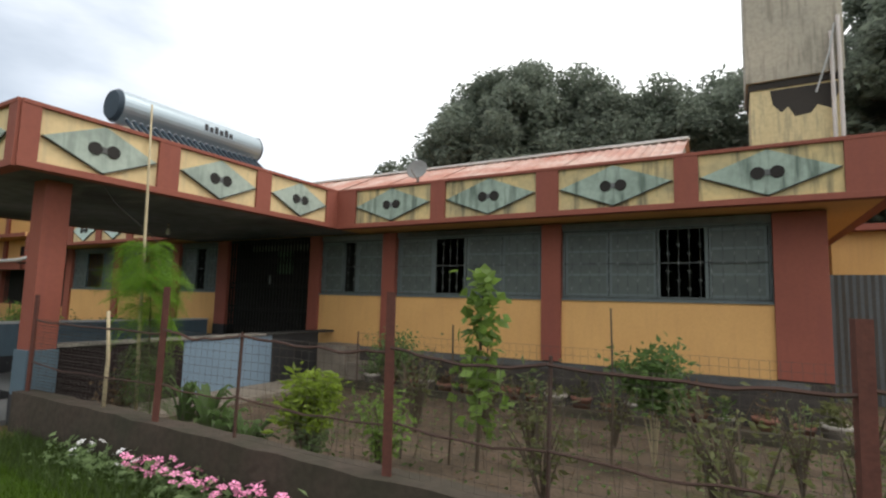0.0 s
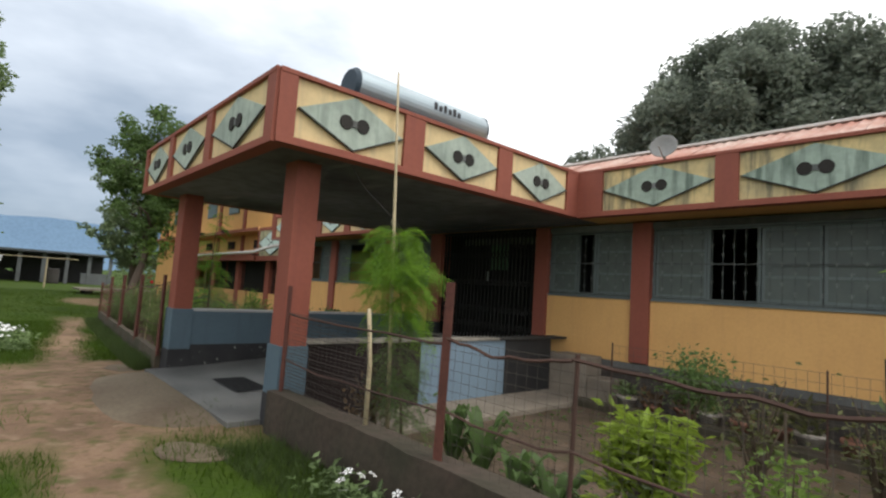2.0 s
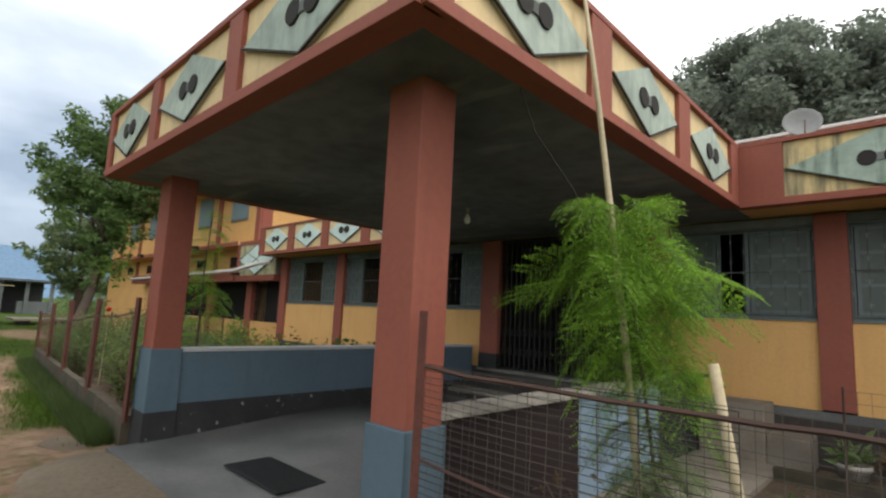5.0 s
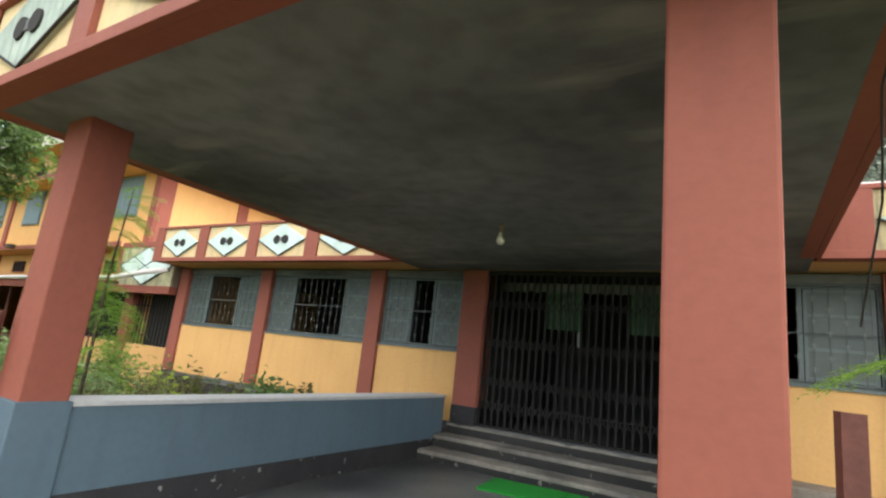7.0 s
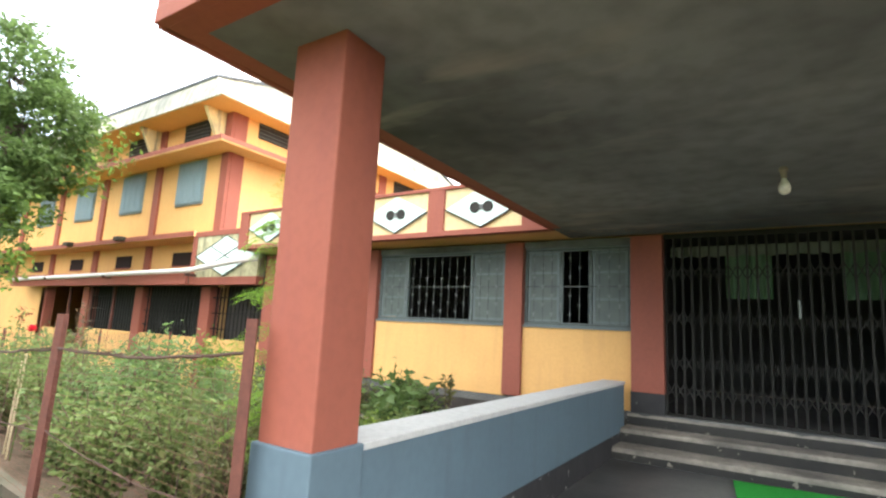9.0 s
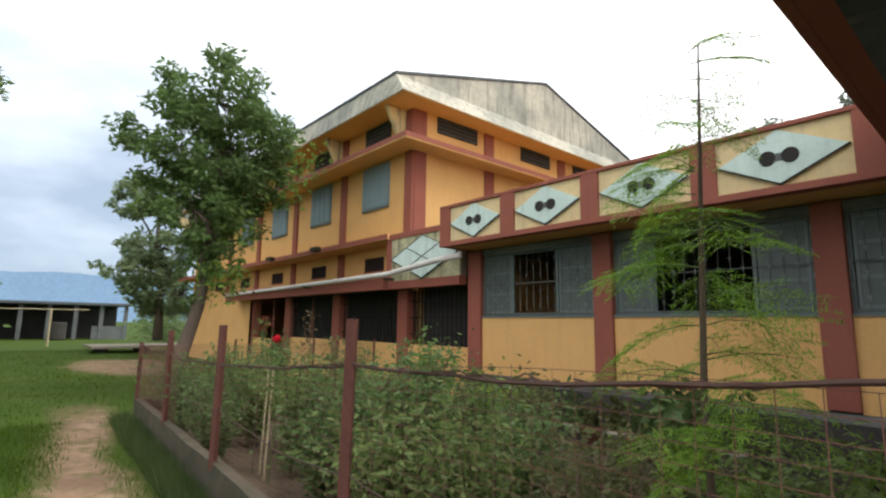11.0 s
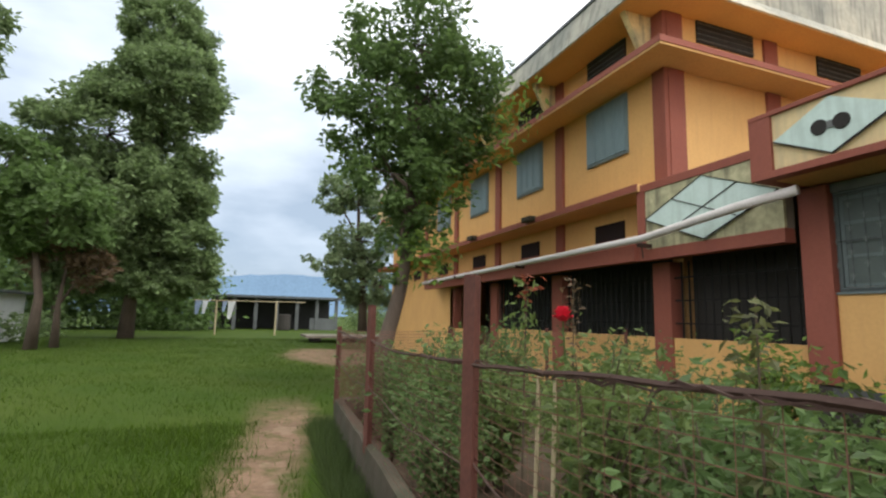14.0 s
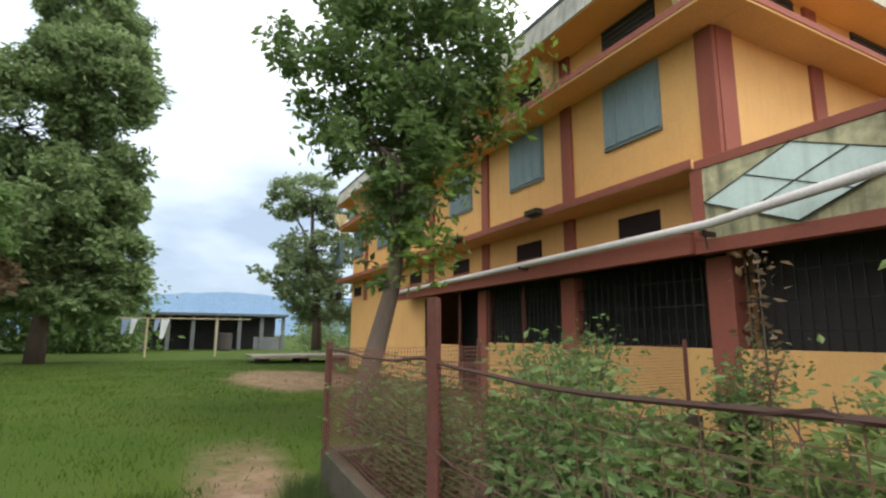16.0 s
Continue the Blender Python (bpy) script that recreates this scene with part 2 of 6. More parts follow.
material("pot_cement", (0.42, 0.38, 0.33), 0.85, second=(0.25, 0.22, 0.19), blotch=6)
material("mat_black", (0.022, 0.023, 0.024), 0.9, bump=0.8)
material("mat_green", (0.02, 0.30, 0.035), 0.9, second=(0.015, 0.22, 0.03), bump=0.8)
material("curtain_green", (0.14, 0.25, 0.14), 0.85, second=(0.07, 0.15, 0.08), stretch=(6, 6, 0.5))
material("valance_cloth", (0.20, 0.22, 0.18), 0.9, second=(0.12, 0.14, 0.11), stretch=(6, 6, 0.5))
material("zinc_sheet", (0.09, 0.10, 0.105), 0.6, second=(0.055, 0.06, 0.065), blotch=1.0)
material("shed_white", (0.12, 0.13, 0.13), 0.8, second=(0.07, 0.075, 0.075))
material("cabin_white", (0.55, 0.57, 0.57), 0.8, second=(0.40, 0.42, 0.42), blotch=2)
material("shed_dark", (0.045, 0.045, 0.045), 0.9)
material("cloth_white", (0.7, 0.72, 0.75), 0.9, bump=0)
material("cloth_blue", (0.30, 0.38, 0.55), 0.9, bump=0)
material("bulb_glass", (0.80, 0.78, 0.70), 0.25, spec=0.6, bump=0)
material("bulb_holder", (0.25, 0.22, 0.18), 0.6, bump=0)
material("dish_grey", (0.20, 0.205, 0.20), 0.6)
# distance haze is mixed into the hills' own blue
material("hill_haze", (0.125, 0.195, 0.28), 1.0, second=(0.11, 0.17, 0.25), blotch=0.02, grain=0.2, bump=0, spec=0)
material("twig", (0.10, 0.075, 0.05), 0.9)


# ---- mesh helpers ----
def obj(name, bm, mat, parent=None, label="", smooth=False):
    me = bpy.data.meshes.new(name)
    bm.to_mesh(me)
    bm.free()
    if smooth:
        me.polygons.foreach_set("use_smooth", [True] * len(me.polygons))
    for mt in (mat if isinstance(mat, (list, tuple)) else [mat]):
        me.materials.append(MATS[mt])
    ob = new(name, me)
    if parent:
        ob.parent = parent
    if label:
        ob["label"] = label
    return ob


def part(name, bm, mat, parent, label="", smooth=False):
    return obj(name, bm, mat, parent, label, smooth)


def shared(name, me, parent, m):
    ob = new(name, me)
    ob.parent = parent
    ob.matrix_basis = m
    return ob


def thing(name, x, y, z, label, category, group="", rz=0.0, kind=""):
    ob = new(name)
    ob.empty_display_size = 0.2
    ob.matrix_basis = pose(x, y, z, 0, 0, rz)
    return tagged(ob, label, category, group, kind)


def box(x0, x1, y0, y1, z0, z1, bm=None, bevel=0.0):
    own = bmesh.new()
    bmesh.ops.create_cube(own, size=1.0, matrix=Matrix.LocRotScale(((x0 + x1) / 2, (y0 + y1) / 2, (z0 + z1) / 2), None, (abs(x1 - x0), abs(y1 - y0), abs(z1 - z0))))
    if bevel:
        bmesh.ops.bevel(own, geom=own.edges[:], offset=bevel, segments=2, affect="EDGES", profile=0.6)
    if bm is None:
        return own
    me = bpy.data.meshes.new("tmp")
    own.to_mesh(me)
    own.free()
    bm.from_mesh(me)
    bpy.data.meshes.remove(me)
    return bm


def tube(points, radii, sides=8, bm=None):
    """A round rod through the points, tapering by the radii."""
    bm = bm or bmesh.new()
    pts = [Vector(p) for p in points]
    if not isinstance(radii, (list, tuple)):
        radii = [radii] * len(pts)
    rings = []
    for i, p in enumerate(pts):
        d = (pts[min(i + 1, len(pts) - 1)] - pts[max(i - 1, 0)]).normalized()
        a = d.orthogonal().normalized() if not rings else (prev - d * prev.dot(d)).normalized()
        prev = a
        b = d.cross(a)
        rings.append([bm.verts.new(p + radii[i] * (a * math.cos(2 * math.pi * k / sides) + b * math.sin(2 * math.pi * k / sides))) for k in range(sides)])
    for r0, r1 in zip(rings, rings[1:]):
        for k in range(sides):
            bm.faces.new((r0[k], r0[(k + 1) % sides], r1[(k + 1) % sides], r1[k]))
    bm.faces.new(rings[0][::-1])
    bm.faces.new(rings[-1])
    return bm


def lathe(profile, sides=20):
    """Turned body about z from (radius, height) pairs."""
    bm = bmesh.new()
    rings = [[bm.verts.new((r * math.cos(2 * math.pi * k / sides), r * math.sin(2 * math.pi * k / sides), z)) for k in range(sides)] for r, z in profile]
    for r0, r1 in zip(rings, rings[1:]):
        for k in range(sides):
            bm.faces.new((r0[k], r0[(k + 1) % sides], r1[(k + 1) % sides], r1[k]))
    bm.faces.new(rings[0][::-1])
    bm.faces.new(rings[-1])
    return bm


def prism(poly, thick, axis="y"):
    """A flat polygon of (u, z) pairs with thickness; axis is its thin direction."""
    bm = bmesh.new()
    f = [bm.verts.new((u, 0, z) if axis == "y" else (0, u, z)) for u, z in poly]
    g = [bm.verts.new((u, thick, z) if axis == "y" else (thick, u, z)) for u, z in poly]
    n = len(poly)
    bm.faces.new(f)
    bm.faces.new(g[::-1])
    for i in range(n):
        bm.faces.new((f[i], g[i], g[(i + 1) % n], f[(i + 1) % n]))
    bmesh.ops.recalc_face_normals(bm, faces=bm.faces[:])
    return bm


def leaf_mesh(name, centres, size, rng, droop=0.3, aspect=0.45, up=0.0, normals=None):
    """Many small leaves, each a kite of two triangles folded on its midrib."""
    n = len(centres)
    c = np.asarray(centres, float)
    d = rng.normal(size=(n, 3))
    d[:, 2] = d[:, 2] * 0.5 - droop + up
    d /= np.linalg.norm(d, axis=1, keepdims=True)
    s = np.cross(d, rng.normal(size=(n, 3)))
    s /= np.linalg.norm(s, axis=1, keepdims=True) + 1e-9
    nrm = np.cross(d, s)
    ln = size * rng.uniform(0.6, 1.35, size=(n, 1))
    a, tip = c, c + d * ln
    mid = c + d * ln * 0.45
    l_, r_ = mid + s * ln * aspect * 0.5 + nrm * ln * 0.08, mid - s * ln * aspect * 0.5 + nrm * ln * 0.08
    v = np.stack([a, l_, tip, r_], 1).reshape(-1, 3)
    i = np.arange(n)[:, None] * 4
    me = bpy.data.meshes.new(name)
    me.from_pydata(v.tolist(), [], np.concatenate([i + [0, 1, 2], i + [0, 2, 3]], 0).tolist())
    me.update()
    return me


def foliage(name, centres, size, mat, parent, seed, label="", **kw):
    me = leaf_mesh(name, centres, size, np.random.default_rng(seed), **kw)
    me.materials.append(MATS[mat])
    ob = new(name, me)
    ob.parent = parent
    if label:
        ob["label"] = label
    return ob


# ---- ground: one sheet to the horizon, falling a little towards the lawn ----
def smooth01(v):
    v = max(0.0, min(1.0, v))
    return v * v * (3 - 2 * v)


def ground_z(x, y):
    return -0.12 * smooth01((-9.5 - x) / 4.5)


def ground_material():
    m = bpy.data.materials.new("ground_cover")
    m.use_nodes = True
    n, l = m.node_tree.nodes, m.node_tree.links
    b = n["Principled BSDF"]
    b.inputs["Roughness"].default_value, b.inputs["Specular IOR Level"].default_value = 0.95, 0.1
    geo = n.new("ShaderNodeNewGeometry")
    sep = n.new("ShaderNodeSeparateXYZ")
    l.new(geo.outputs["Position"], sep.inputs[0])

    def noise_node(scale, detail=5, stretch=None):
        t = n.new("ShaderNodeTexNoise")
        t.inputs["Scale"].default_value, t.inputs["Detail"].default_value = scale, detail
        if stretch:
            mp = n.new("ShaderNodeMapping")
            mp.inputs["Scale"].default_value = stretch
            l.new(geo.outputs["Position"], mp.inputs[0])
            l.new(mp.outputs[0], t.inputs[0])
        else:
            l.new(geo.outputs["Position"], t.inputs[0])
        return t.outputs[0]

    def rng(src, a, c, lo=0.0, hi=1.0):
        r = n.new("ShaderNodeMapRange")
        r.inputs["From Min"].default_value, r.inputs["From Max"].default_value = a, c
        r.inputs["To Min"].default_value, r.inputs["To Max"].default_value = lo, hi
        l.new(src, r.inputs[0])
        return r.outputs[0]

    def op(kind, a, c):
        x = n.new("ShaderNodeMath")
        x.operation = kind
        for s, v in zip(x.inputs, (a, c)):
            if isinstance(v, (int, float)):
                s.default_value = v
            else:
                l.new(v, s)
        return x.outputs[0]

    def mix(fac, a, c):
        x = n.new("ShaderNodeMix")
        x.data_type = "RGBA"
        l.new(fac, x.inputs[0])
        for s, v in ((x.inputs[6], a), (x.inputs[7], c)):
            if isinstance(v, tuple):
                s.default_value = (*v, 1)
            else:
                l.new(v, s)
        return x.outputs[2]

    x, y = sep.outputs["X"], sep.outputs["Y"]
    wob = op("MULTIPLY", op("SUBTRACT", noise_node(0.55), 0.5), 0.9)
    wob2 = op("MULTIPLY", op("SUBTRACT", noise_node(2.6), 0.5), 0.9)
    grass = mix(rng(noise_node(0.5), 0.35, 0.65), (0.030, 0.058, 0.005), (0.046, 0.070, 0.009))
    grass = mix(rng(noise_node(9), 0.45, 0.75, 0, 0.6), grass, (0.04, 0.06, 0.015))
    dirt = mix(rng(noise_node(1.3), 0.35, 0.65), (0.21, 0.138, 0.09), (0.135, 0.089, 0.058))
    dirt = mix(rng(noise_node(14), 0.5, 0.75, 0, 0.5), dirt, (0.10, 0.066, 0.045))
    dirt = mix(rng(noise_node(3.2), 0.58, 0.66, 0, 0.45), dirt, (0.26, 0.185, 0.128))
    # worn footpath along the fence
    py = op("ADD", op("ADD", y, wob), op("MULTIPLY", wob2, 0.4))
    path_far = op("ABSOLUTE", op("SUBTRACT", op("ADD", py, op("MULTIPLY", x, 0.127)), rng(x, -12.5, -8.5, 0, 0.45)), 0)
    path = rng(path_far, 0.2, 0.55, 1, 0)
    path = op("MULTIPLY", path, rng(op("ADD", x, op("MULTIPLY", wob, 2)), -23.5, -21))
    # bare yard before the porch
    yx = op("ABSOLUTE", op("ADD", op("ADD", x, 9.9), op("MULTIPLY", wob, 1.6)), 0)
    yard = op("MULTIPLY", rng(yx, 2.3, 3.3, 1, 0), rng(op("ADD", y, op("MULTIPLY", wob, 1.2)), -3.5, -0.6))
    # bare ground at the end of the walk by the hall
    bx = op("ADD", op("POWER", op("MULTIPLY", op("ADD", x, 32.2), 0.25), 2), op("POWER", op("MULTIPLY", op("SUBTRACT", y, 5.3), 0.52), 2))
    bare = rng(op("ADD", bx, wob), 0.5, 1.2, 1, 0)
    # garden soil behind the fences
    gs = rng(y, 2.95, 3.15)
    gl = op("MULTIPLY", gs, rng(x, -20.4, -20.2))
    patch = rng(op("ADD", noise_node(1.1), 0.0), 0.62, 0.75, 0, 0.9)
    f = op("MAXIMUM", op("MAXIMUM", path, yard), op("MAXIMUM", bare, op("MULTIPLY", patch, rng(x, -14, -10))))
    f = op("MULTIPLY", f, rng(op("ADD", noise_node(5.5), 0.0), 0.30, 0.5, 0.35, 1))
    col = mix(f, grass, dirt)
    soil = mix(rng(noise_node(2.2), 0.35, 0.65), (0.122, 0.088, 0.063), (0.075, 0.058, 0.040))
    soil = mix(rng(noise_node(20), 0.5, 0.7, 0, 0.6), soil, (0.055, 0.042, 0.03))
    soil = mix(rng(noise_node(1.4), 0.60, 0.7, 0, 0.6), soil, (0.05, 0.065, 0.02))
    col = mix(gl, col, soil)
    l.new(col, b.inputs["Base Color"])
    bp = n.new("ShaderNodeBump")
    bp.inputs["Strength"].default_value, bp.inputs["Distance"].default_value = 0.8, 0.03
    l.new(noise_node(18, 6), bp.inputs["Height"])
    l.new(bp.outputs[0], b.inputs["Normal"])
    MATS["ground_cover"] = m


ground_material()
bm = bmesh.new()
gxs = [-3000, -900, -300, -120, -60] + [-40 + 0.5 * i for i in range(97)] + [12, 30, 80, 300, 900, 3000]
gys = [-3000, -900, -300, -90, -30, -12, -6] + [-4 + 0.5 * i for i in range(27)] + [14, 25, 60, 200, 800, 3000]
grid = [[bm.verts.new((gx, gy, ground_z(gx, gy) + (0.035 * noise.noise((gx * 0.9, gy * 0.9, 0)) if abs(gx + 16) < 24 and -4 < gy < 9 else 0))) for gy in gys] for gx in gxs]
for i in range(len(gxs) - 1):
    for j in range(len(gys) - 1):
        bm.faces.new((grid[i][j], grid[i + 1][j], grid[i + 1][j + 1], grid[i][j + 1]))
ground = obj("ground", bm, "ground_cover", smooth=True)
tagged(ground, "lawn, worn dirt path and bare garden soil", "ground", kind="structure")

# far hills, their blue mixed with the haze of distance
bm = bmesh.new()
hv = []
for k in range(80):
    a = radians(55 + 70 * k / 79)
    h = 80 + 9 * noise.noise((k * 0.13, 0, 5)) + 3 * noise.noise((k * 0.6, 0, 9))
    p = Vector((-math.sin(a) * 1000, math.cos(a) * 1000, 0))
    hv.append((bm.verts.new(p), bm.verts.new(p * 1.12 + Vector((0, 0, h)))))
for (a, b), (c, d) in zip(hv, hv[1:]):
    bm.faces.new((a, c, d, b))
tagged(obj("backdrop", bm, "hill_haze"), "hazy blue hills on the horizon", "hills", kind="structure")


# ---- painted parapet panels: a cement diamond with two round holes ----
def parapet_panel(parent, x, y, z, w, h, rz, mats=("cream_paint", "diamond_cement"), holes=True):
    """Panel of width w, height h, its face looking along -y before the turn rz; x, y, z its lower left corner."""
    base = part("parapet_panel", box(0, w, -0.012, 0.03, 0, h), mats[0], parent, "cream panel with a cement diamond and two round holes")
    base.matrix_basis = pose(x, y, z, 0, 0, rz)
    cx, cz, a, b = w / 2, h / 2, w / 2 - 0.02, h / 2 - 0.015
    dm = prism([(cx - a, cz), (cx, cz - b), (cx + a, cz), (cx, cz + b)], 0.03)
    d = part("diamond", dm, mats[1], base)
    d.matrix_basis = pose(0, -0.042, 0)
    e = bmesh.new()
    tube([(cx - a, -0.045, cz), (cx, -0.045, cz - b)], 0.011, 4, e)
    tube([(cx, -0.045, cz - b), (cx + a, -0.045, cz)], 0.011, 4, e)
    part("edge_strip", e, "dark_edge", base)
    if holes:
        r = h * 0.135
        for s in (-1, 1):
            # solid black discs put the shade inside the holes into colour
            ring = bmesh.new()
            bmesh.ops.create_cone(ring, cap_ends=True, segments=20, radius1=r, radius2=r * 0.93, depth=0.024, matrix=pose(cx + s * r * 1.25, -0.045, cz, 90))
            part("round_hole", ring, "hole_black", base)
        part("hole_bridge", box(cx - r * 0.5, cx + r * 0.5, -0.054, -0.03, cz - r * 0.45, cz + r * 0.45), "soffit_cement", base)
    else:
        g = bmesh.new()
        tube([(cx - a / 2, -0.047, cz - b / 2), (cx + a / 2, -0.047, cz + b / 2)], 0.009, 4, g)
        tube([(cx - a / 2, -0.047, cz + b / 2), (cx + a / 2, -0.047, cz - b / 2)], 0.009, 4, g)
        tube([(cx - a, -0.045, cz), (cx, -0.045, cz + b)], 0.009, 4, g)
        tube([(cx, -0.045, cz + b), (cx + a, -0.045, cz)], 0.009, 4, g)
        part("joint", g, "dark_edge", base)
    return base


PZ0, PZ1 = 2.815, 3.54


def parapet_run(parent, p0, p1, panels, z0=PZ0, z1=PZ1, thick=0.14, dz=0.0, mats=("cream_paint", "diamond_cement")):
    """Red parapet from p0 to p1 (seen with p0 on the viewer's left); panels are (start, end) distances along it."""
    z0, z1 = z0 + dz, z1 - dz
    p0, p1 = Vector((*p0, 0)), Vector((*p1, 0))
    length = (p1 - p0).length
    rz = math.degrees(math.atan2(p1.y - p0.y, p1.x - p0.x))
    m = pose(p0.x, p0.y, 0, 0, 0, rz)
    wall = part("parapet", box(0, length, 0.02, thick, z0, z1), "red_paint", parent, "brick-red painted parapet")
    wall.matrix_basis = m
    bot = part("parapet_band", box(0, length, -0.035, 0.02, z0 - 0.004, z0 + 0.075, bevel=0.006), "red_paint", wall)
    top = part("parapet_band", box(0, length, -0.035, 0.02, z1 - 0.045, z1 + 0.004, bevel=0.006), "red_paint", wall)
    edges = [0.0] + [v for ab in panels for v in ab] + [length]
    for a, b in zip(edges[::2], edges[1::2]):
        if b - a > 0.01:
            part("parapet_post", box(a, b, -0.03, 0.02, z0 + 0.075, z1 - 0.045), "red_paint", wall)
    for a, b in panels:
        q = m @ Vector((a, 0.02, 0))
        parapet_panel(parent, q.x, q.y, z0 + 0.075, b - a, z1 - z0 - 0.12, rz, mats)
    return wall


# ---- steel-shuttered window with a wrought grille ----
def shuttered_window(parent, x0, x1, z0, z1, y, open0, open1, leaf_mat="shutter_green"):
    win = part("window", box(x0, x1, y + 0.03, y + 0.075, z0, z0 + 0.05), "shutter_frame", parent, "grey-green steel window with shut leaves and one open bay")
    fr = bmesh.new()
    box(x0, x1, y + 0.03, y + 0.075, z1 - 0.05, z1, fr)
    for xx in (x0, open0 - 0.04, open1, x1 - 0.04):
        box(xx, xx + 0.04, y + 0.03, y + 0.075, z0 + 0.05, z1 - 0.05, fr)
    part("window_frame", fr, "shutter_frame", win)
    for a, b in ((x0 + 0.045, open0 - 0.045), (open1 + 0.045, x1 - 0.045)):
        if b - a < 0.1:
            continue
        nleaf = max(1, round((b - a) / 0.55))
        for k in range(nleaf):
            la, lb = a + (b - a) * k / nleaf + 0.006, a + (b - a) * (k + 1) / nleaf - 0.006
            pane = part("shutter", box(la + 0.03, lb - 0.03, y + 0.052, y + 0.06, z0 + 0.08, z1 - 0.08), leaf_mat, win, "greenish steel shutter leaf")
            f = bmesh.new()
            for zz in (z0 + 0.055, (2 * z0 + z1) / 3, (z0 + 2 * z1) / 3, z1 - 0.09):
                box(la, lb, y + 0.043, y + 0.068, zz, zz + 0.035, f)
            for xx in (la, lb - 0.035):
                box(xx, xx + 0.035, y + 0.041, y + 0.07, z0 + 0.055, z1 - 0.055, f)
            part("shutter_frame", f, "shutter_frame", win)
    g = bmesh.new()
    nb = max(2, round((x1 - x0) / 0.14))
    step = (x1 - x0 - 0.04) / nb
    for k in range(nb + 1):
        xx = x0 + 0.02 + step * k
        tube([(xx, y + 0.006, z0 + 0.02), (xx, y + 0.006, z1 - 0.02)], 0.0045, 5, g)
    for f in (0.0, 0.5, 1.0):
        zz = z0 + 0.03 + (z1 - z0 - 0.06) * f
        box(x0 + 0.01, x1 - 0.01, y + 0.010, y + 0.014, zz - 0.008, zz + 0.008, g)
    part("grille", g, "grille_steel", win, "welded steel window grille")
    # little forged crosses and scrolls on the rods
    t = bmesh.new()
    for k in range(nb + 1):
        xx = x0 + 0.02 + step * k
        for j in range(3 + k % 2):
            zz = z0 + 0.16 + (z1 - z0 - 0.32) * (j + 0.5 * (1 - k % 2)) / 3
            box(xx - 0.005, xx + 0.005, y - 0.003, y + 0.002, zz - 0.03, zz + 0.03, t)
            for d in (-1, 1):
                tube([(xx, y - 0.001, zz), (xx + d * 0.022, y - 0.001, zz + 0.004), (xx + d * 0.026, y - 0.001, zz + 0.022)], 0.0028, 4, t)
    tagged(part("grille_collar", t, "grille_tip", win), kind="stuff")
    return win


# ---- the low building with its porch ----
WY, PY = 7.95, 7.30            # pilaster faces, parapet faces
RX1 = 1.62                     # right end of the parapet
low = thing("low_building", -8, 8, 0, "single-storey yellow and brick-red building with diamond parapet", "building")
low.matrix_basis = Matrix()
PIL = [(-17.82, -17.5), (-15.2, -14.9), (-12.5, -12.22), (-10.74, -10.36), (-7.78, -7.50), (-5.90, -5.60), (-2.74, -2.42), (0.41, 1.0)]
FZ = 0.62                      # inside floor level
for a, b in PIL:
    base = 0.86 if a in (-10.74, -7.78) else FZ + 0.02
    part("pilaster", box(a, b, WY, WY + 0.3, base, 2.80, bevel=0.008), "red_paint", low, "brick-red pilaster")
    if a in (-10.74, -7.78):
        part("pilaster_base", box(a - 0.005, b + 0.005, WY - 0.006, WY + 0.3, FZ, 0.86), "black_skirting", low)
WIN = [(-17.5, -15.2, -16.8, -15.92), (-14.9, -12.5, -14.3, -13.12), (-12.22, -10.74, -11.66, -11.30), (-7.50, -5.90, -6.90, -6.62), (-5.60, -2.74, -4.77, -4.18), (-2.42, 0.41, -0.98, -0.39)]
for a, b, o0, o1 in WIN:
    part("wall", box(a, b, WY + 0.055, WY + 0.255, FZ, 1.59), "yellow_paint", low, "yellow painted wall under the windows")
    part("lintel", box(a, b, WY + 0.06, WY + 0.25, 2.70, 2.80), "soffit_cement", low)
    part("sill", box(a, b, WY + 0.03, WY + 0.27, 1.59, 1.615, bevel=0.004), "shutter_frame", low)
    shuttered_window(low, a, b, 1.615, 2.70, WY + 0.07, o0, o1)
# plinth, in front of it a rough ledge
part("plinth", box(-17.85, -10.8, WY + 0.02, WY + 0.26, -0.12, FZ), "plinth_stone", low, "dark stained stone plinth")
part("plinth", box(-7.05, 1.0, WY + 0.02, WY + 0.26, -0.1, FZ), "plinth_stone", low, "dark stained stone plinth")
# side, back and inner walls, the inner ones coloured near-black for the rooms' dimness
part("side_wall", box(0.75, 1.0, WY + 0.3, 16.0, -0.1, 2.80), "yellow_paint", low)
part("side_wall", box(-17.82, -17.6, WY + 0.3, 16.0, -0.12, 2.80), "yellow_paint", low)
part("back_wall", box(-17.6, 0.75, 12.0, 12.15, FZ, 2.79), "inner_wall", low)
part("inner_ceiling", box(-17.6, 0.75, WY + 0.26, 12.0, 2.79, 2.815), "inner_wall", low, "room ceiling coloured dark for the dim inside")
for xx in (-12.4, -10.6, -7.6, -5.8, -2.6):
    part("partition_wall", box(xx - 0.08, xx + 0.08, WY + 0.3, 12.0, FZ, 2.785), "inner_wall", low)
part("inner_floor", box(-17.6, 0.75, WY + 0.02, 12.0, FZ - 0.1, FZ - 0.003), "floor_cement", low)
part("roof_slab", box(-17.80, RX1 - 0.05, PY + 0.14, 16.0, 2.82, 2.94), "yellow_soffit", low, "concrete roof slab with painted soffit")
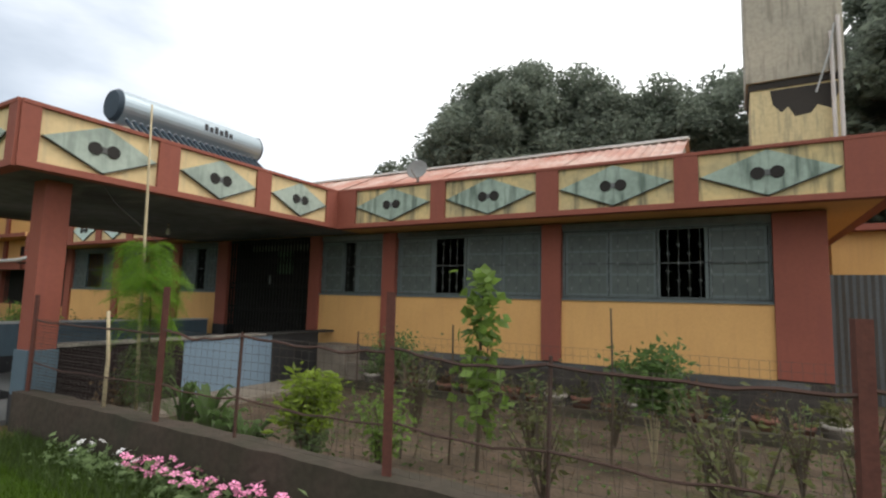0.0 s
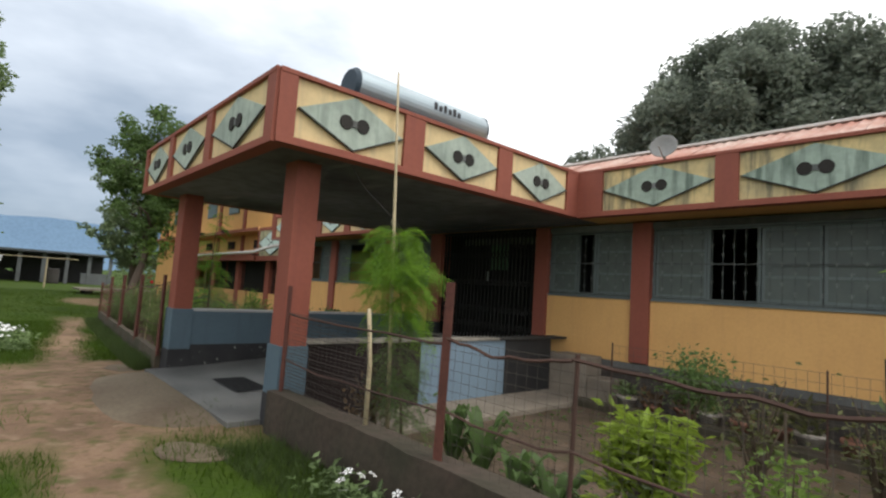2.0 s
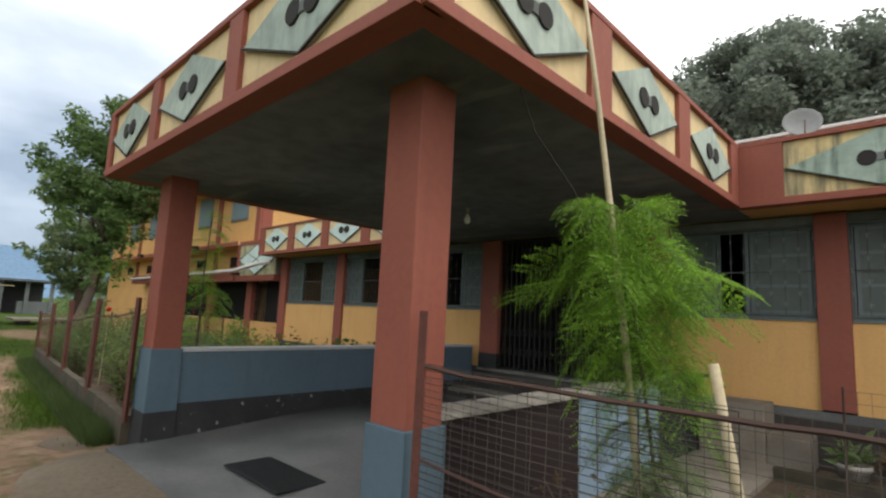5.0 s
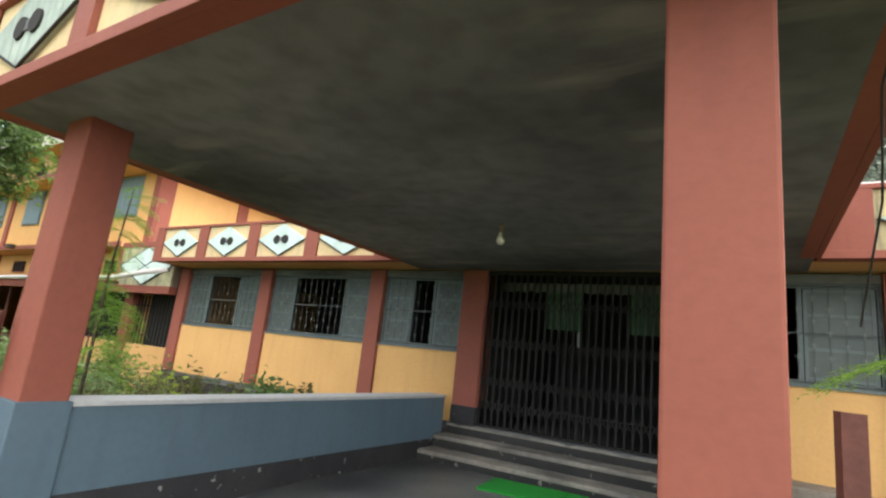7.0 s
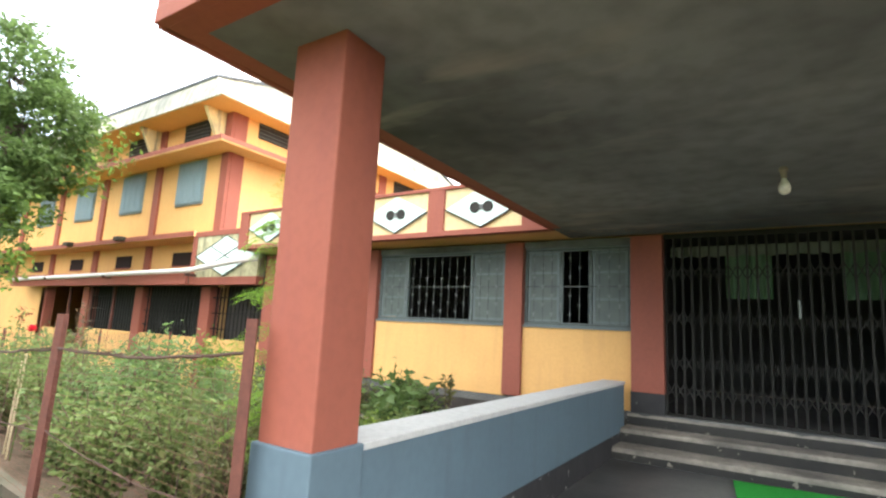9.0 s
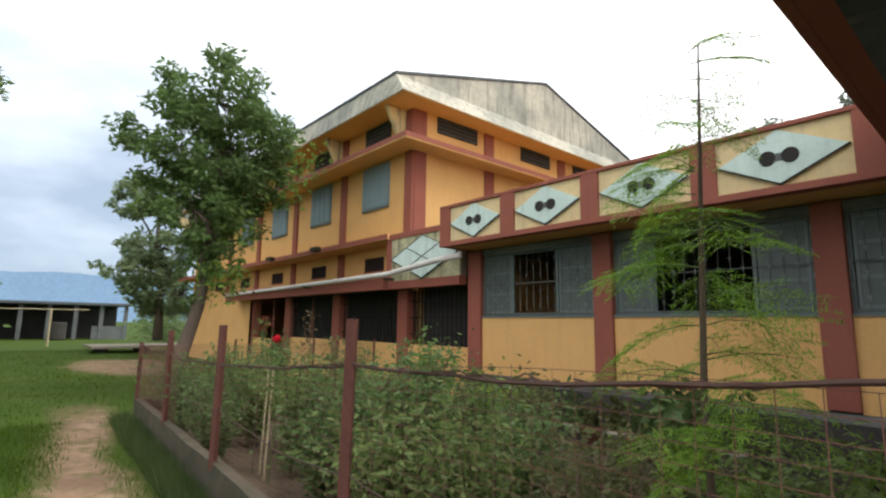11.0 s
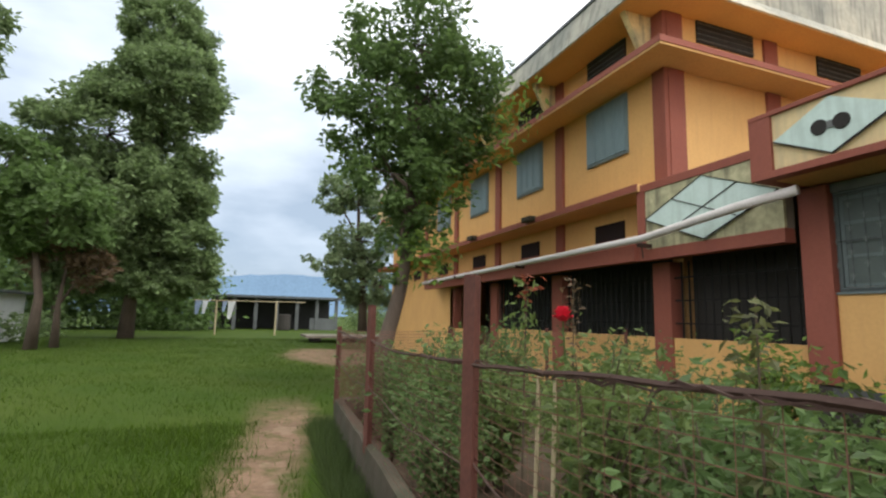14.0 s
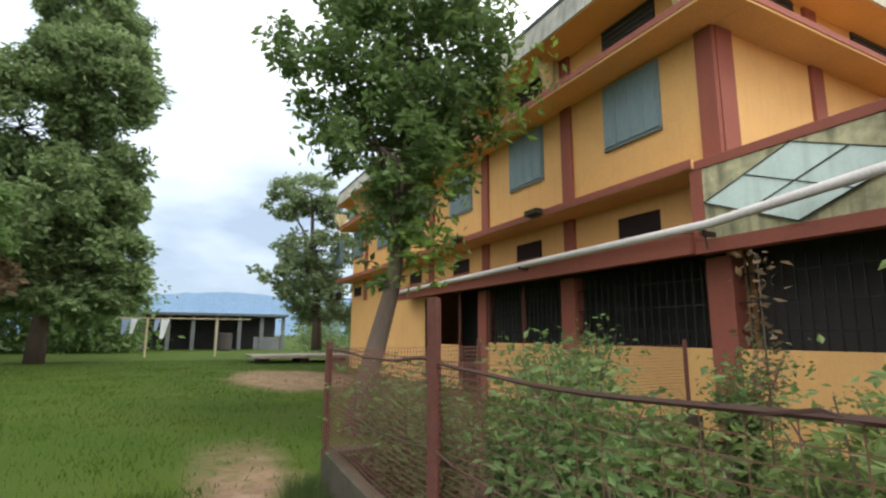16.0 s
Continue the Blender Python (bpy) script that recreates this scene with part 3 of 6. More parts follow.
# parapets of the two wings
parapet_run(low, (-17.85, PY), (-11.56, PY), [(0.25, 1.45), (1.73, 2.93), (3.2, 4.4), (4.68, 5.9)], mats=("pale_cream", "white_diamond"))
parapet_run(low, (-6.50, PY), (RX1, PY), [(0.45, 2.05), (2.33, 3.9), (4.24, 5.80), (6.09, 7.6)])
for xx, s in ((-17.85, 1), (RX1, -1)):
    part("parapet", box(xx, xx + s * 0.14, PY + 0.14, 16.0, PZ0, PZ1), "red_paint", low)

# porch
porch = thing("porch", 0, 0, 0, "open porch with brick-red pillars and diamond parapet", "porch")
part("roof_slab", box(-11.54, -6.52, 2.35, WY + 0.05, 2.82, 2.95), "sooty_ceiling", porch, "dark blotched concrete porch ceiling")
parapet_run(porch, (-11.56, 2.33), (-6.50, 2.33), [(0.14, 1.42), (1.62, 3.06), (3.28, 4.86)], mats=("pale_cream", "worn_diamond"))
parapet_run(porch, (-6.50, 2.33), (-6.50, PY), [(0.18, 1.49), (1.78, 3.07), (3.35, 4.65)], dz=0.004, mats=("pale_cream", "worn_diamond"))
parapet_run(porch, (-11.56, PY), (-11.56, 2.33), [(0.32, 1.62), (1.9, 3.19), (3.48, 4.79)], dz=0.004, mats=("pale_cream", "worn_diamond"))
for x0, x1, y0, y1, zb in ((-11.13, -10.80, 2.76, 3.04, 0.98), (-7.28, -6.985, 2.82, 3.10, 0.85)):
    part("pillar", box(x0, x1, y0, y1, zb - 0.01, 2.83, bevel=0.012), "red_paint", porch, "square brick-red pillar")
    part("pillar_base", box(x0 - 0.02, x1 + 0.02, y0 - 0.02, y1 + 0.02, 0.34, zb, bevel=0.01), "blue_paint", porch, "grey-blue painted pillar base")
    part("pillar_foot", box(x0 - 0.024, x1 + 0.024, y0 - 0.024, y1 + 0.024, -0.15, 0.342, bevel=0.01), "black_skirting", porch, "black tarred pillar foot")
# low side walls
part("side_wall", box(-11.02, -10.80, 3.06, 7.85, 0.41, 0.945), "blue_paint", porch, "grey-blue low porch wall")
part("wall_cap", box(-11.06, -10.785, 3.06, 7.86, 0.945, 0.98, bevel=0.006), "cap_cement", porch)
part("skirting", box(-11.03, -10.794, 3.06, 7.85, -0.1, 0.41), "black_skirting", porch, "black skirting with flaking paint")
part("side_wall", box(-7.27, -7.05, 3.12, 4.76, -0.05, 0.86), "maroon_wall", porch, "dark maroon low porch wall")
part("side_wall", box(-7.272, -7.048, 4.76, 6.40, -0.05, 0.86), "light_blue_paint", porch, "light blue painted low porch wall")
part("side_wall", box(-7.27, -7.05, 6.40, 7.55, -0.05, 0.86), "tar_black", porch, "black painted low porch wall")
part("wall_cap", box(-7.29, -7.02, 3.12, 6.25, 0.86, 0.895, bevel=0.006), "step_cement", porch)
part("wall_cap", box(-7.29, -7.02, 6.25, 7.95, 0.86, 0.897, bevel=0.006), "riser_black", porch, "tarred end of the wall cap")


def porch_z(y):
    """The porch floor rises from the apron towards the steps."""
    return 0.055 + 0.135 * smooth01((y - 2.6) / 2.6)


fl_bm = bmesh.new()
fl_rows = [[fl_bm.verts.new((x, 2.45 + 5.5 * i / 22, z if z < 0 else porch_z(2.45 + 5.5 * i / 22))) for x, z in ((-10.79, -0.1), (-10.79, 1), (-9.6, 1), (-8.4, 1), (-7.27, 1), (-7.27, -0.1))] for i in range(23)]
for r0, r1 in zip(fl_rows, fl_rows[1:]):
    for j in range(5):
        fl_bm.faces.new((r0[j], r0[j + 1], r1[j + 1], r1[j]))
fl_bm.faces.new(fl_rows[0][::-1])
bmesh.ops.recalc_face_normals(fl_bm, faces=fl_bm.faces[:])
part("porch_floor", fl_bm, "floor_cement", porch, "smooth grey cement floor")
# steps
def worn_step(x0, x1, y0, y1, z0, z1, seed):
    """A cement step whose front edge is rounded and chipped."""
    bm = bmesh.new()
    n = 60
    rows = []
    for i in range(n + 1):
        x = x0 + (x1 - x0) * i / n
        chip = max(0.0, noise.noise((x * 5.0, seed, 1.7)) - 0.15) * 0.07
        rows.append([bm.verts.new(p) for p in ((x, y0, z0), (x, y0, z1 - 0.02 - chip), (x, y0 + 0.012 + chip * 0.7, z1 - 0.004 - chip * 0.25), (x, y0 + 0.04 + chip, z1), (x, y1, z1))])
    for a, b in zip(rows, rows[1:]):
        for j in range(4):
            bm.faces.new((a[j], a[j + 1], b[j + 1], b[j]))
    bmesh.ops.recalc_face_normals(bm, faces=bm.faces[:])
    return bm


for k, (y0, zb, zt) in enumerate(((7.25, 0.15, 0.315), (7.62, 0.25, 0.468), (7.965, 0.42, 0.615))):
    part("step", worn_step(-10.79, -7.275, y0, WY + 0.05, zb, zt, k * 3.1), "step_cement", porch, "worn cement step with black edge")
    part("riser", box(-10.788, -7.277, y0 - 0.005, y0 + 0.003, zb, zt - 0.05), "riser_black", porch)
# block steps at the garden end of the porch wall
part("garden_step", box(-7.02, -6.35, 7.5, WY + 0.02, 0.0, 0.66, bevel=0.02), "pale_cement", porch)
part("garden_step", box(-6.35, -5.95, 7.55, WY + 0.02, 0.0, 0.36, bevel=0.02), "pale_cement", porch)
part("apron", box(-7.05, -6.2, 3.2, 7.5, -0.08, 0.06, bevel=0.01), "pale_cement", porch)

# collapsible gate
gate = thing("collapsible_gate", -9.07, WY + 0.1, FZ, "black steel collapsible gate, shut across the doorway", "gate")
GX = -9.07
for k in range(27):
    xx = -10.34 + 2.54 * k / 26 - GX
    part("gate_bar", box(xx - 0.011, xx + 0.011, -0.015, 0.015, 0.01, 2.14), "gate_steel", gate)
g = bmesh.new()
for zz in (0.3, 0.62, 1.15, 1.7):
    for k in range(26):
        xa, xb = -10.34 + 2.54 * k / 26 - GX, -10.34 + 2.54 * (k + 1) / 26 - GX
        tube([(xa, -0.02, zz - 0.09), (xb, -0.02, zz + 0.09)], 0.008, 4, g)
        tube([(xa, -0.024, zz + 0.09), (xb, -0.024, zz - 0.09)], 0.008, 4, g)
tagged(part("lattice", g, "gate_steel", gate), kind="stuff")
part("top_rail", box(-1.29, 1.29, -0.03, 0.03, 2.13, 2.19), "gate_steel", gate)
part("bottom_rail", box(-1.29, 1.29, -0.03, 0.03, 0.0, 0.03), "gate_steel", gate)
part("latch", box(0.07, 0.095, -0.05, -0.025, 1.18, 1.38), "grille_tip", gate)
for a, b in ((-9.74, -9.22), (-8.52, -7.74)):
    c = thing("curtain", (a + b) / 2, 8.9, 2.08, "short pale green cloth curtain behind the gate", "curtain", "gate curtains")
    cb = bmesh.new()
    vs = [[cb.verts.new(((b - a) * (k / 32 - 0.5), 0.018 * math.sin(k * 1.3) * (1.2 - z), z)) for z in (0.0, 0.22, 0.45, 0.66)] for k in range(33)]
    for v0, v1 in zip(vs, vs[1:]):
        for j in range(3):
            cb.faces.new((v0[j], v1[j], v1[j + 1], v0[j + 1]))
    part("cloth", cb, "curtain_green", c, smooth=True)
    part("rod", tube([((a - b) / 2 - 0.05, 0.0, 0.665), ((b - a) / 2 + 0.05, 0.0, 0.665)], 0.009, 8), "grille_steel", c)
valance = thing("valance", -9.07, 8.62, 2.60, "narrow pale cloth valance above the gate", "curtain")
cb = bmesh.new()
vs = [[cb.verts.new((2.6 * (k / 90 - 0.5), 0.014 * math.sin(k * 1.5), z)) for z in (0.012 * math.sin(k * 0.9), 0.14)] for k in range(91)]
for v0, v1 in zip(vs, vs[1:]):
    cb.faces.new((v0[0], v1[0], v1[1], v0[1]))
part("cloth", cb, "valance_cloth", valance, smooth=True)

# rusty sheet roof behind the parapet
sheet = thing("sheet_roof", -7, 13.4, 0, "rusty pinkish corrugated sheet roof in patched lengths", "roof")
sheet.matrix_basis = Matrix()
rp = random.Random(64)
for k in range(15):
    xa, lift = -13.5 + 12.55 * k / 15, 0.008 * (k % 2)
    for y0, y1 in ((9.2 - rp.uniform(0, 0.12), 13.42), (17.6, 13.38)):
        bm = bmesh.new()
        rows = []
        for i in range(13):
            x = xa + 0.87 * i / 12
            dz = 0.024 * math.cos(i * math.pi / 1.5) + lift
            rows.append([bm.verts.new((x, y0 + (y1 - y0) * f, 3.6 + 1.96 * f + dz)) for f in (0.0, 0.5, 1.0)])
        for r0, r1 in zip(rows, rows[1:]):
            for j in (0, 1):
                bm.faces.new((r0[j], r1[j], r1[j + 1], r0[j + 1]))
        part("sheet", bm, "rust_sheet", sheet)
part("ridge_cap", box(-13.5, -0.9, 13.3, 13.5, 5.56, 5.63, bevel=0.02), "white_edge", sheet)
part("gable_wall", prism([(9.3, 2.94), (13.4, 5.53), (17.5, 2.94)], 0.15, "x"), "pale_cement", sheet).matrix_basis = pose(-1.15, 0, 0)
part("gable_wall", prism([(9.3, 2.94), (13.4, 5.53), (17.5, 2.94)], 0.15, "x"), "pale_cement", sheet).matrix_basis = pose(-13.4, 0, 0)


# ---- the two-storey hall ----
hall = thing("hall_building", 0, 0, 0, "tall yellow hall with brick-red pilasters and mossy gable", "building")
HY, HX, SY = 8.35, -20.1, 7.72
HXF = -36.5
part("end_wall", box(HX - 0.26, HX - 0.03, HY + 0.28, 18.2, 0, 6.95), "yellow_paint", hall, "yellow painted end wall")
part("back_wall", box(HXF, HX, 18.2, 18.4, 0, 6.95), "yellow_paint", hall)
part("end_wall", box(HXF - 0.2, HXF, HY + 0.03, 18.4, 0, 6.95), "yellow_paint", hall)
part("upper_slab", box(HXF - 0.3, HX + 0.55, SY, HY + 0.02, 5.46, 5.60, bevel=0.01), "yellow_soffit", hall, "projecting painted slab")
part("slab_edge", box(HXF - 0.3, HX + 0.56, SY - 0.012, SY + 0.004, 5.50, 5.604), "red_paint", hall)
part("slab_edge", box(HX + 0.548, HX + 0.564, SY - 0.012, 18.6, 5.503, 5.607), "red_paint", hall)
part("upper_slab", box(HX - 0.03, HX + 0.55, HY + 0.02, 18.6, 5.461, 5.601, bevel=0.01), "yellow_soffit", hall)
part("lower_slab", box(HXF - 0.3, -20.12, SY, HY + 0.02, 3.28, 3.40, bevel=0.01), "yellow_soffit", hall, "projecting painted slab")
part("slab_edge", box(HXF - 0.3, -20.12, SY - 0.012, SY + 0.004, 3.29, 3.404), "red_paint", hall)
for xx in [-20.37 - 2.93 * k for k in range(6)]:
    part("pilaster", box(xx, xx + 0.274, HY - 0.03, HY + 0.05, 3.4, 5.46), "red_paint", hall)
    part("pilaster", box(xx, xx + 0.274, HY - 0.03, HY + 0.05, 5.6, 6.7), "red_paint", hall)
    part("pilaster", box(xx, xx + 0.274, HY - 0.03, HY + 0.05, 2.5, 3.28), "red_paint", hall)
for yy in (HY + 0.053, 10.72, 13.9, 16.4):
    part("pilaster", box(HX - 0.05, HX + 0.02, yy, yy + 0.34, 3.0, 5.46), "red_paint", hall)
    part("pilaster", box(HX - 0.05, HX + 0.02, yy, yy + 0.34, 5.6, 6.7), "red_paint", hall)
rng = random.Random(4)
for k in range(7):
    xa = -22.2 - 2.86 * k
    xb = xa + 1.17
    w = part("window", box(xa, xb, HY - 0.02, HY + 0.03, 4.27, 4.31), "shutter_frame", hall, "closed blue-grey wooden shutters")
    part("window_back", box(xa, xb, HY + 0.0, HY + 0.033, 4.31, 5.42), "shutter_blue", w)
    for j in range(4):
        la = xa + 0.02 + (xb - xa - 0.04) * j / 4
        lb = la + (xb - xa - 0.04) / 4 - 0.012
        part("shutter", box(la, lb, HY - 0.03, HY - 0.004, 4.33, 5.40, bevel=0.004), "shutter_blue", w)
        part("shutter_panel", box(la + 0.05, lb - 0.05, HY - 0.038, HY - 0.031, 4.42, 5.3), "shutter_blue", w)
    # ventilator above, a black plate for its unlit opening; small window below
    v = part("window", box(xa + 0.05, xb, HY - 0.005, HY + 0.034, 6.02, 6.5), "hole_black", hall, "black plate for the dark ventilator opening, with bars")
    for j in range(5):
        part("bar", box(xa + 0.05, xb, HY - 0.02, HY - 0.006, 6.05 + j * 0.1, 6.065 + j * 0.1), "grille_steel", v)
    s = part("window", box(xa + 0.22, xb - 0.15, HY - 0.005, HY + 0.034, 2.73, 3.06), "maroon_wall", hall, "small brown shuttered window")
    part("window_frame", box(xa + 0.19, xb - 0.12, HY - 0.012, HY - 0.004, 2.70, 2.73), "red_paint", s)
    # bracket under the eave
    br = prism([(SY + 0.05, 6.48), (HY + 0.03, 6.48), (HY + 0.03, 5.62), (HY - 0.12, 5.62)], 0.12, "x")
    o = part("eave_bracket", br, "cream_paint", hall)
    o.matrix_basis = pose(-20.47 - 2.93 * k, 0, 0)
    if k in (1, 2, 3):
        part("spout", box(-20.55 - 2.93 * k, -20.2 - 2.93 * k, SY - 0.16, SY, 3.33, 3.43, bevel=0.01), "kerb_cement", hall)
for ya, yb in ((9.1, 10.45), (12.2, 13.5), (14.7, 16.0)):
    # flat black plate again, coloured as the vent's unlit inside
    v = part("window", box(HX - 0.035, HX + 0.003, ya, yb, 6.08, 6.5), "hole_black", hall, "black plate for the dark ventilator opening, with bars")
    for j in range(4):
        part("bar", box(HX + 0.004, HX + 0.018, ya, yb, 6.12 + j * 0.1, 6.135 + j * 0.1), "grille_steel", v)
# eaves: leaning concrete skirt and gable, streaked with age
part("eave_soffit", box(HXF - 0.3, HX + 0.58, SY - 0.1, HY + 0.03, 6.48, 6.53), "yellow_soffit", hall)
part("eave_soffit", box(HX - 0.26, HX + 0.58, HY + 0.03, 18.9, 6.481, 6.531), "yellow_soffit", hall)
EO, EI = HX + 0.60, HX + 0.13      # outer foot and inner head of the leaning skirt
sk = bmesh.new()
foot = [(HXF - 0.3, SY - 0.13, 6.50), (EO, SY - 0.13, 6.50), (EO, 18.95, 6.50)]
head = [(HXF - 0.3, SY + 0.0, 7.08), (EI, SY + 0.0, 7.08), (EI, 18.80, 7.08)]
fv, hv2 = [sk.verts.new(p) for p in foot], [sk.verts.new(p) for p in head]
fv2, hv3 = [sk.verts.new(Vector(p) + Vector((-0.1, 0.1, -0.012))) for p in foot], [sk.verts.new(Vector(p) + Vector((-0.1, 0.1, 0))) for p in head]
for i in range(2):
    sk.faces.new((fv[i], fv[i + 1], hv2[i + 1], hv2[i]))
    sk.faces.new((fv2[i + 1], fv2[i], hv3[i], hv3[i + 1]))
    sk.faces.new((fv[i + 1], fv[i], fv2[i], fv2[i + 1]))
    sk.faces.new((hv2[i], hv2[i + 1], hv3[i + 1], hv3[i]))
part("eave_skirt", sk, "old_whitewash", hall, "whitewashed leaning eave streaked black")
gb = part("gable", prism([(SY + 0.02, 7.0), (18.78, 7.0), (18.78, 7.08), (13.2, 8.62), (SY + 0.02, 7.08)], 0.12, "x"), "old_whitewash", hall, "whitewashed gable streaked with black mould")
gb.matrix_basis = pose(EI - 0.12, 0, 0)
rf = bmesh.new()
for y0, z0, y1, z1 in ((SY - 0.03, 7.07, 13.2, 8.63), (13.2, 8.63, 19.0, 7.07)):
    q = [rf.verts.new(v) for v in ((HXF - 0.4, y0, z0), (HX + 0.16, y0, z0), (HX + 0.16, y1, z1), (HXF - 0.4, y1, z1))]
    r = [rf.verts.new(v.co + Vector((0, 0, 0.06))) for v in q]
    rf.faces.new(r)
    rf.faces.new(q[::-1])
    for i in range(4):
        rf.faces.new((q[i], q[(i + 1) % 4], r[(i + 1) % 4], r[i]))
part("roof", rf, "zinc_sheet", hall, "grey sheet roof")

# verandah along the hall
ver = thing("verandah", 0, 0, 0, "long dark verandah with brick-red beam and low yellow wall", "verandah")
VX0, VX1 = -30.2, -17.87
part("roof_slab", box(VX0, -20.3, SY, HY + 0.02, 2.44, 2.52), "red_paint", ver)
part("beam", box(VX0, -20.2, SY - 0.02, SY + 0.14, 2.19, 2.44, bevel=0.01), "red_paint", ver, "brick-red verandah beam")
part("bay_beam", box(-20.2, VX1, 7.78, 7.96, 2.19, 2.36, bevel=0.01), "red_paint", ver)
part("bay_top", box(-20.2, VX1, 7.77, 7.96, 3.26, 3.38, bevel=0.01), "red_paint", ver)
part("bay_post", box(-20.2, -20.03, 7.775, 7.96, 2.36, 3.26), "red_paint", ver)
parapet_panel(ver, -20.03, 7.80, 2.36, VX1 + 20.03, 0.90, 0, ("mossy_panel", "white_diamond"), holes=False)
part("bay_back", box(-20.2, VX1, 7.84, 7.96, 2.36, 3.26), "pale_cement", ver)
part("bay_slab", box(-20.08, VX1, 7.96, 11.0, 3.2, 3.3), "soffit_cement", ver)
for xx in (-20.41, -23.35, -26.3, -29.2):
    part("pillar", box(xx, xx + 0.36, HY - 0.1, HY + 0.15, -0.1, 2.2), "red_paint", ver, "brick-red verandah pillar")
for a, b in ((-20.05, VX1), (-23.0, -20.41), (-25.95, -23.35)):
    part("low_wall", box(a, b, HY - 0.06, HY + 0.06, -0.12, 1.03), "yellow_paint", ver, "low yellow verandah wall")
    g = bmesh.new()
    n = round((b - a) / 0.14)
    for k in range(1, n):
        xx = a + (b - a) * k / n
        box(xx - 0.009, xx + 0.009, HY - 0.015, HY + 0.01, 1.03, 2.19, g)
    for zz in (1.25, 1.6, 1.95):
        box(a, b, HY - 0.02, HY + 0.012, zz - 0.01, zz + 0.01, g)
    part("grille", g, "gate_steel", ver, "black steel bars")
part("low_wall", box(-28.95, -27.3, HY - 0.06, HY + 0.06, -0.12, 0.95), "yellow_paint", ver)
for xx in (-24.6, -25.9, -27.3):
    part("thin_post", tube([(xx, HY - 0.02, 0), (xx, HY - 0.02, 2.2)], 0.045), "post_rust", ver)
part("end_wall", box(VX0 - 0.2, -28.95, HY - 0.1, HY + 0.02, -0.12, 2.44), "yellow_paint", ver)
# back wall and ceiling are near-black to hold the verandah's shade
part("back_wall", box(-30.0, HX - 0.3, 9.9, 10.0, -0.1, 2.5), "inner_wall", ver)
# added near-black sheet behind the bars gives the bay its inner shade
part("bay_shade_sheet", box(-20.08, VX1, 8.75, 8.85, -0.1, 3.2), "soot", ver, "near-black sheet added for the bay's dark inside")
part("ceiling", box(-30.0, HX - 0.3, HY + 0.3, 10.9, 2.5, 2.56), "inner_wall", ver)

# the front wall is open behind the verandah at ground level
part("front_wall", box(HXF, -30.0, HY + 0.03, HY + 0.28, -0.12, 2.5), "yellow_paint", hall)
part("front_wall", box(HXF, HX, HY + 0.03, HY + 0.28, 2.5, 6.95), "yellow_paint", hall, "yellow painted front wall")

# drain pipe along the beam
pipe = thing("drain_pipe", -17.6, 7.3, 2.6, "long grey plastic drain pipe under the eaves", "pipe")
part("pipe", tube([(0.15, 0.12, 0.06), (-0.5, 0.05, 0.0), (-2.2, 0.22, -0.12), (-7, 0.3, -0.16), (-12.4, 0.3, -0.22)], 0.055, 10), "pvc_pipe", pipe, smooth=True)
for xx in (-2.3, -6, -9.5):
    part("clip", box(xx - 0.02, xx + 0.02, 0.2, 0.45, -0.24, -0.2 + 0.02), "wire_rust", pipe)
part("hanger", tube([(-2.3, 0.25, -0.05), (-2.3, 0.3, -0.4)], 0.012, 5), "wire_rust", pipe)


# ---- kerbs, fences and gardens ----
def rough_block(name, x0, x1, y0, y1, z0, z1, mat, parent=None, step=0.25, jitter=0.02, seed=0):
    """A cast kerb with an uneven top and faces, seen as old cement."""
    bm = bmesh.new()
    along_x = (x1 - x0) > (y1 - y0)
    length = (x1 - x0) if along_x else (y1 - y0)
    n = max(2, int(length / step))
    rows = []
    for i in range(n + 1):
        f = i / n
        ring = []
        for u, v in ((0, 0), (0, 0.6), (0.02, 1.0), (0.98, 1.0), (1, 0.6), (1, 0)):
            x = x0 + (x1 - x0) * (f if along_x else u)
            y = y0 + (y1 - y0) * (u if along_x else f)
            z = z0 + (z1 - z0) * v
            k = Vector((x * 3.1, y * 3.1, z * 4 + seed))
            j = noise.noise_vector(k) * jitter * (1 if v > 0 else 0)
            ring.append(bm.verts.new((x + j.x, y + j.y, z + j.z)))
        rows.append(ring)
    for a, b in zip(rows, rows[1:]):
        for k in range(5):
            bm.faces.new((a[k], b[k], b[k + 1], a[k + 1]))
    bm.faces.new(rows[0])
    bm.faces.new(rows[-1][::-1])
    bmesh.ops.recalc_face_normals(bm, faces=bm.faces[:])
    return obj(name, bm, mat, parent)


tagged(rough_block("kerb_1", -6.98, 4.5, 2.70, 2.93, -0.1, 0.42, "kerb_cement", seed=1), "old cement kerb wall under the garden fence", "kerb", kind="structure")
FENCE_TILT = math.degrees(math.atan(-0.06))
kerb_2 = rough_block("kerb_2", 0, 9.2, -0.04, 0.06, -0.3, 0.26, "kerb_pale", seed=5)
kerb_2.matrix_basis = pose(-20.36, 3.25, 0, 0, 0, FENCE_TILT)
tagged(kerb_2, "old cement kerb wall under the garden fence", "kerb", kind="structure")
tagged(rough_block("kerb_3", -20.4, -20.2, 3.28, 7.7, -0.3, 0.26, "kerb_pale", seed=9), "old cement kerb wall under the garden fence", "kerb", kind="structure")
tagged(rough_block("kerb_4", -6.2, 1.6, 7.08, 7.2, -0.05, 0.12, "kerb_pale", seed=12), "low cement edging of the pot row", "kerb", kind="structure")


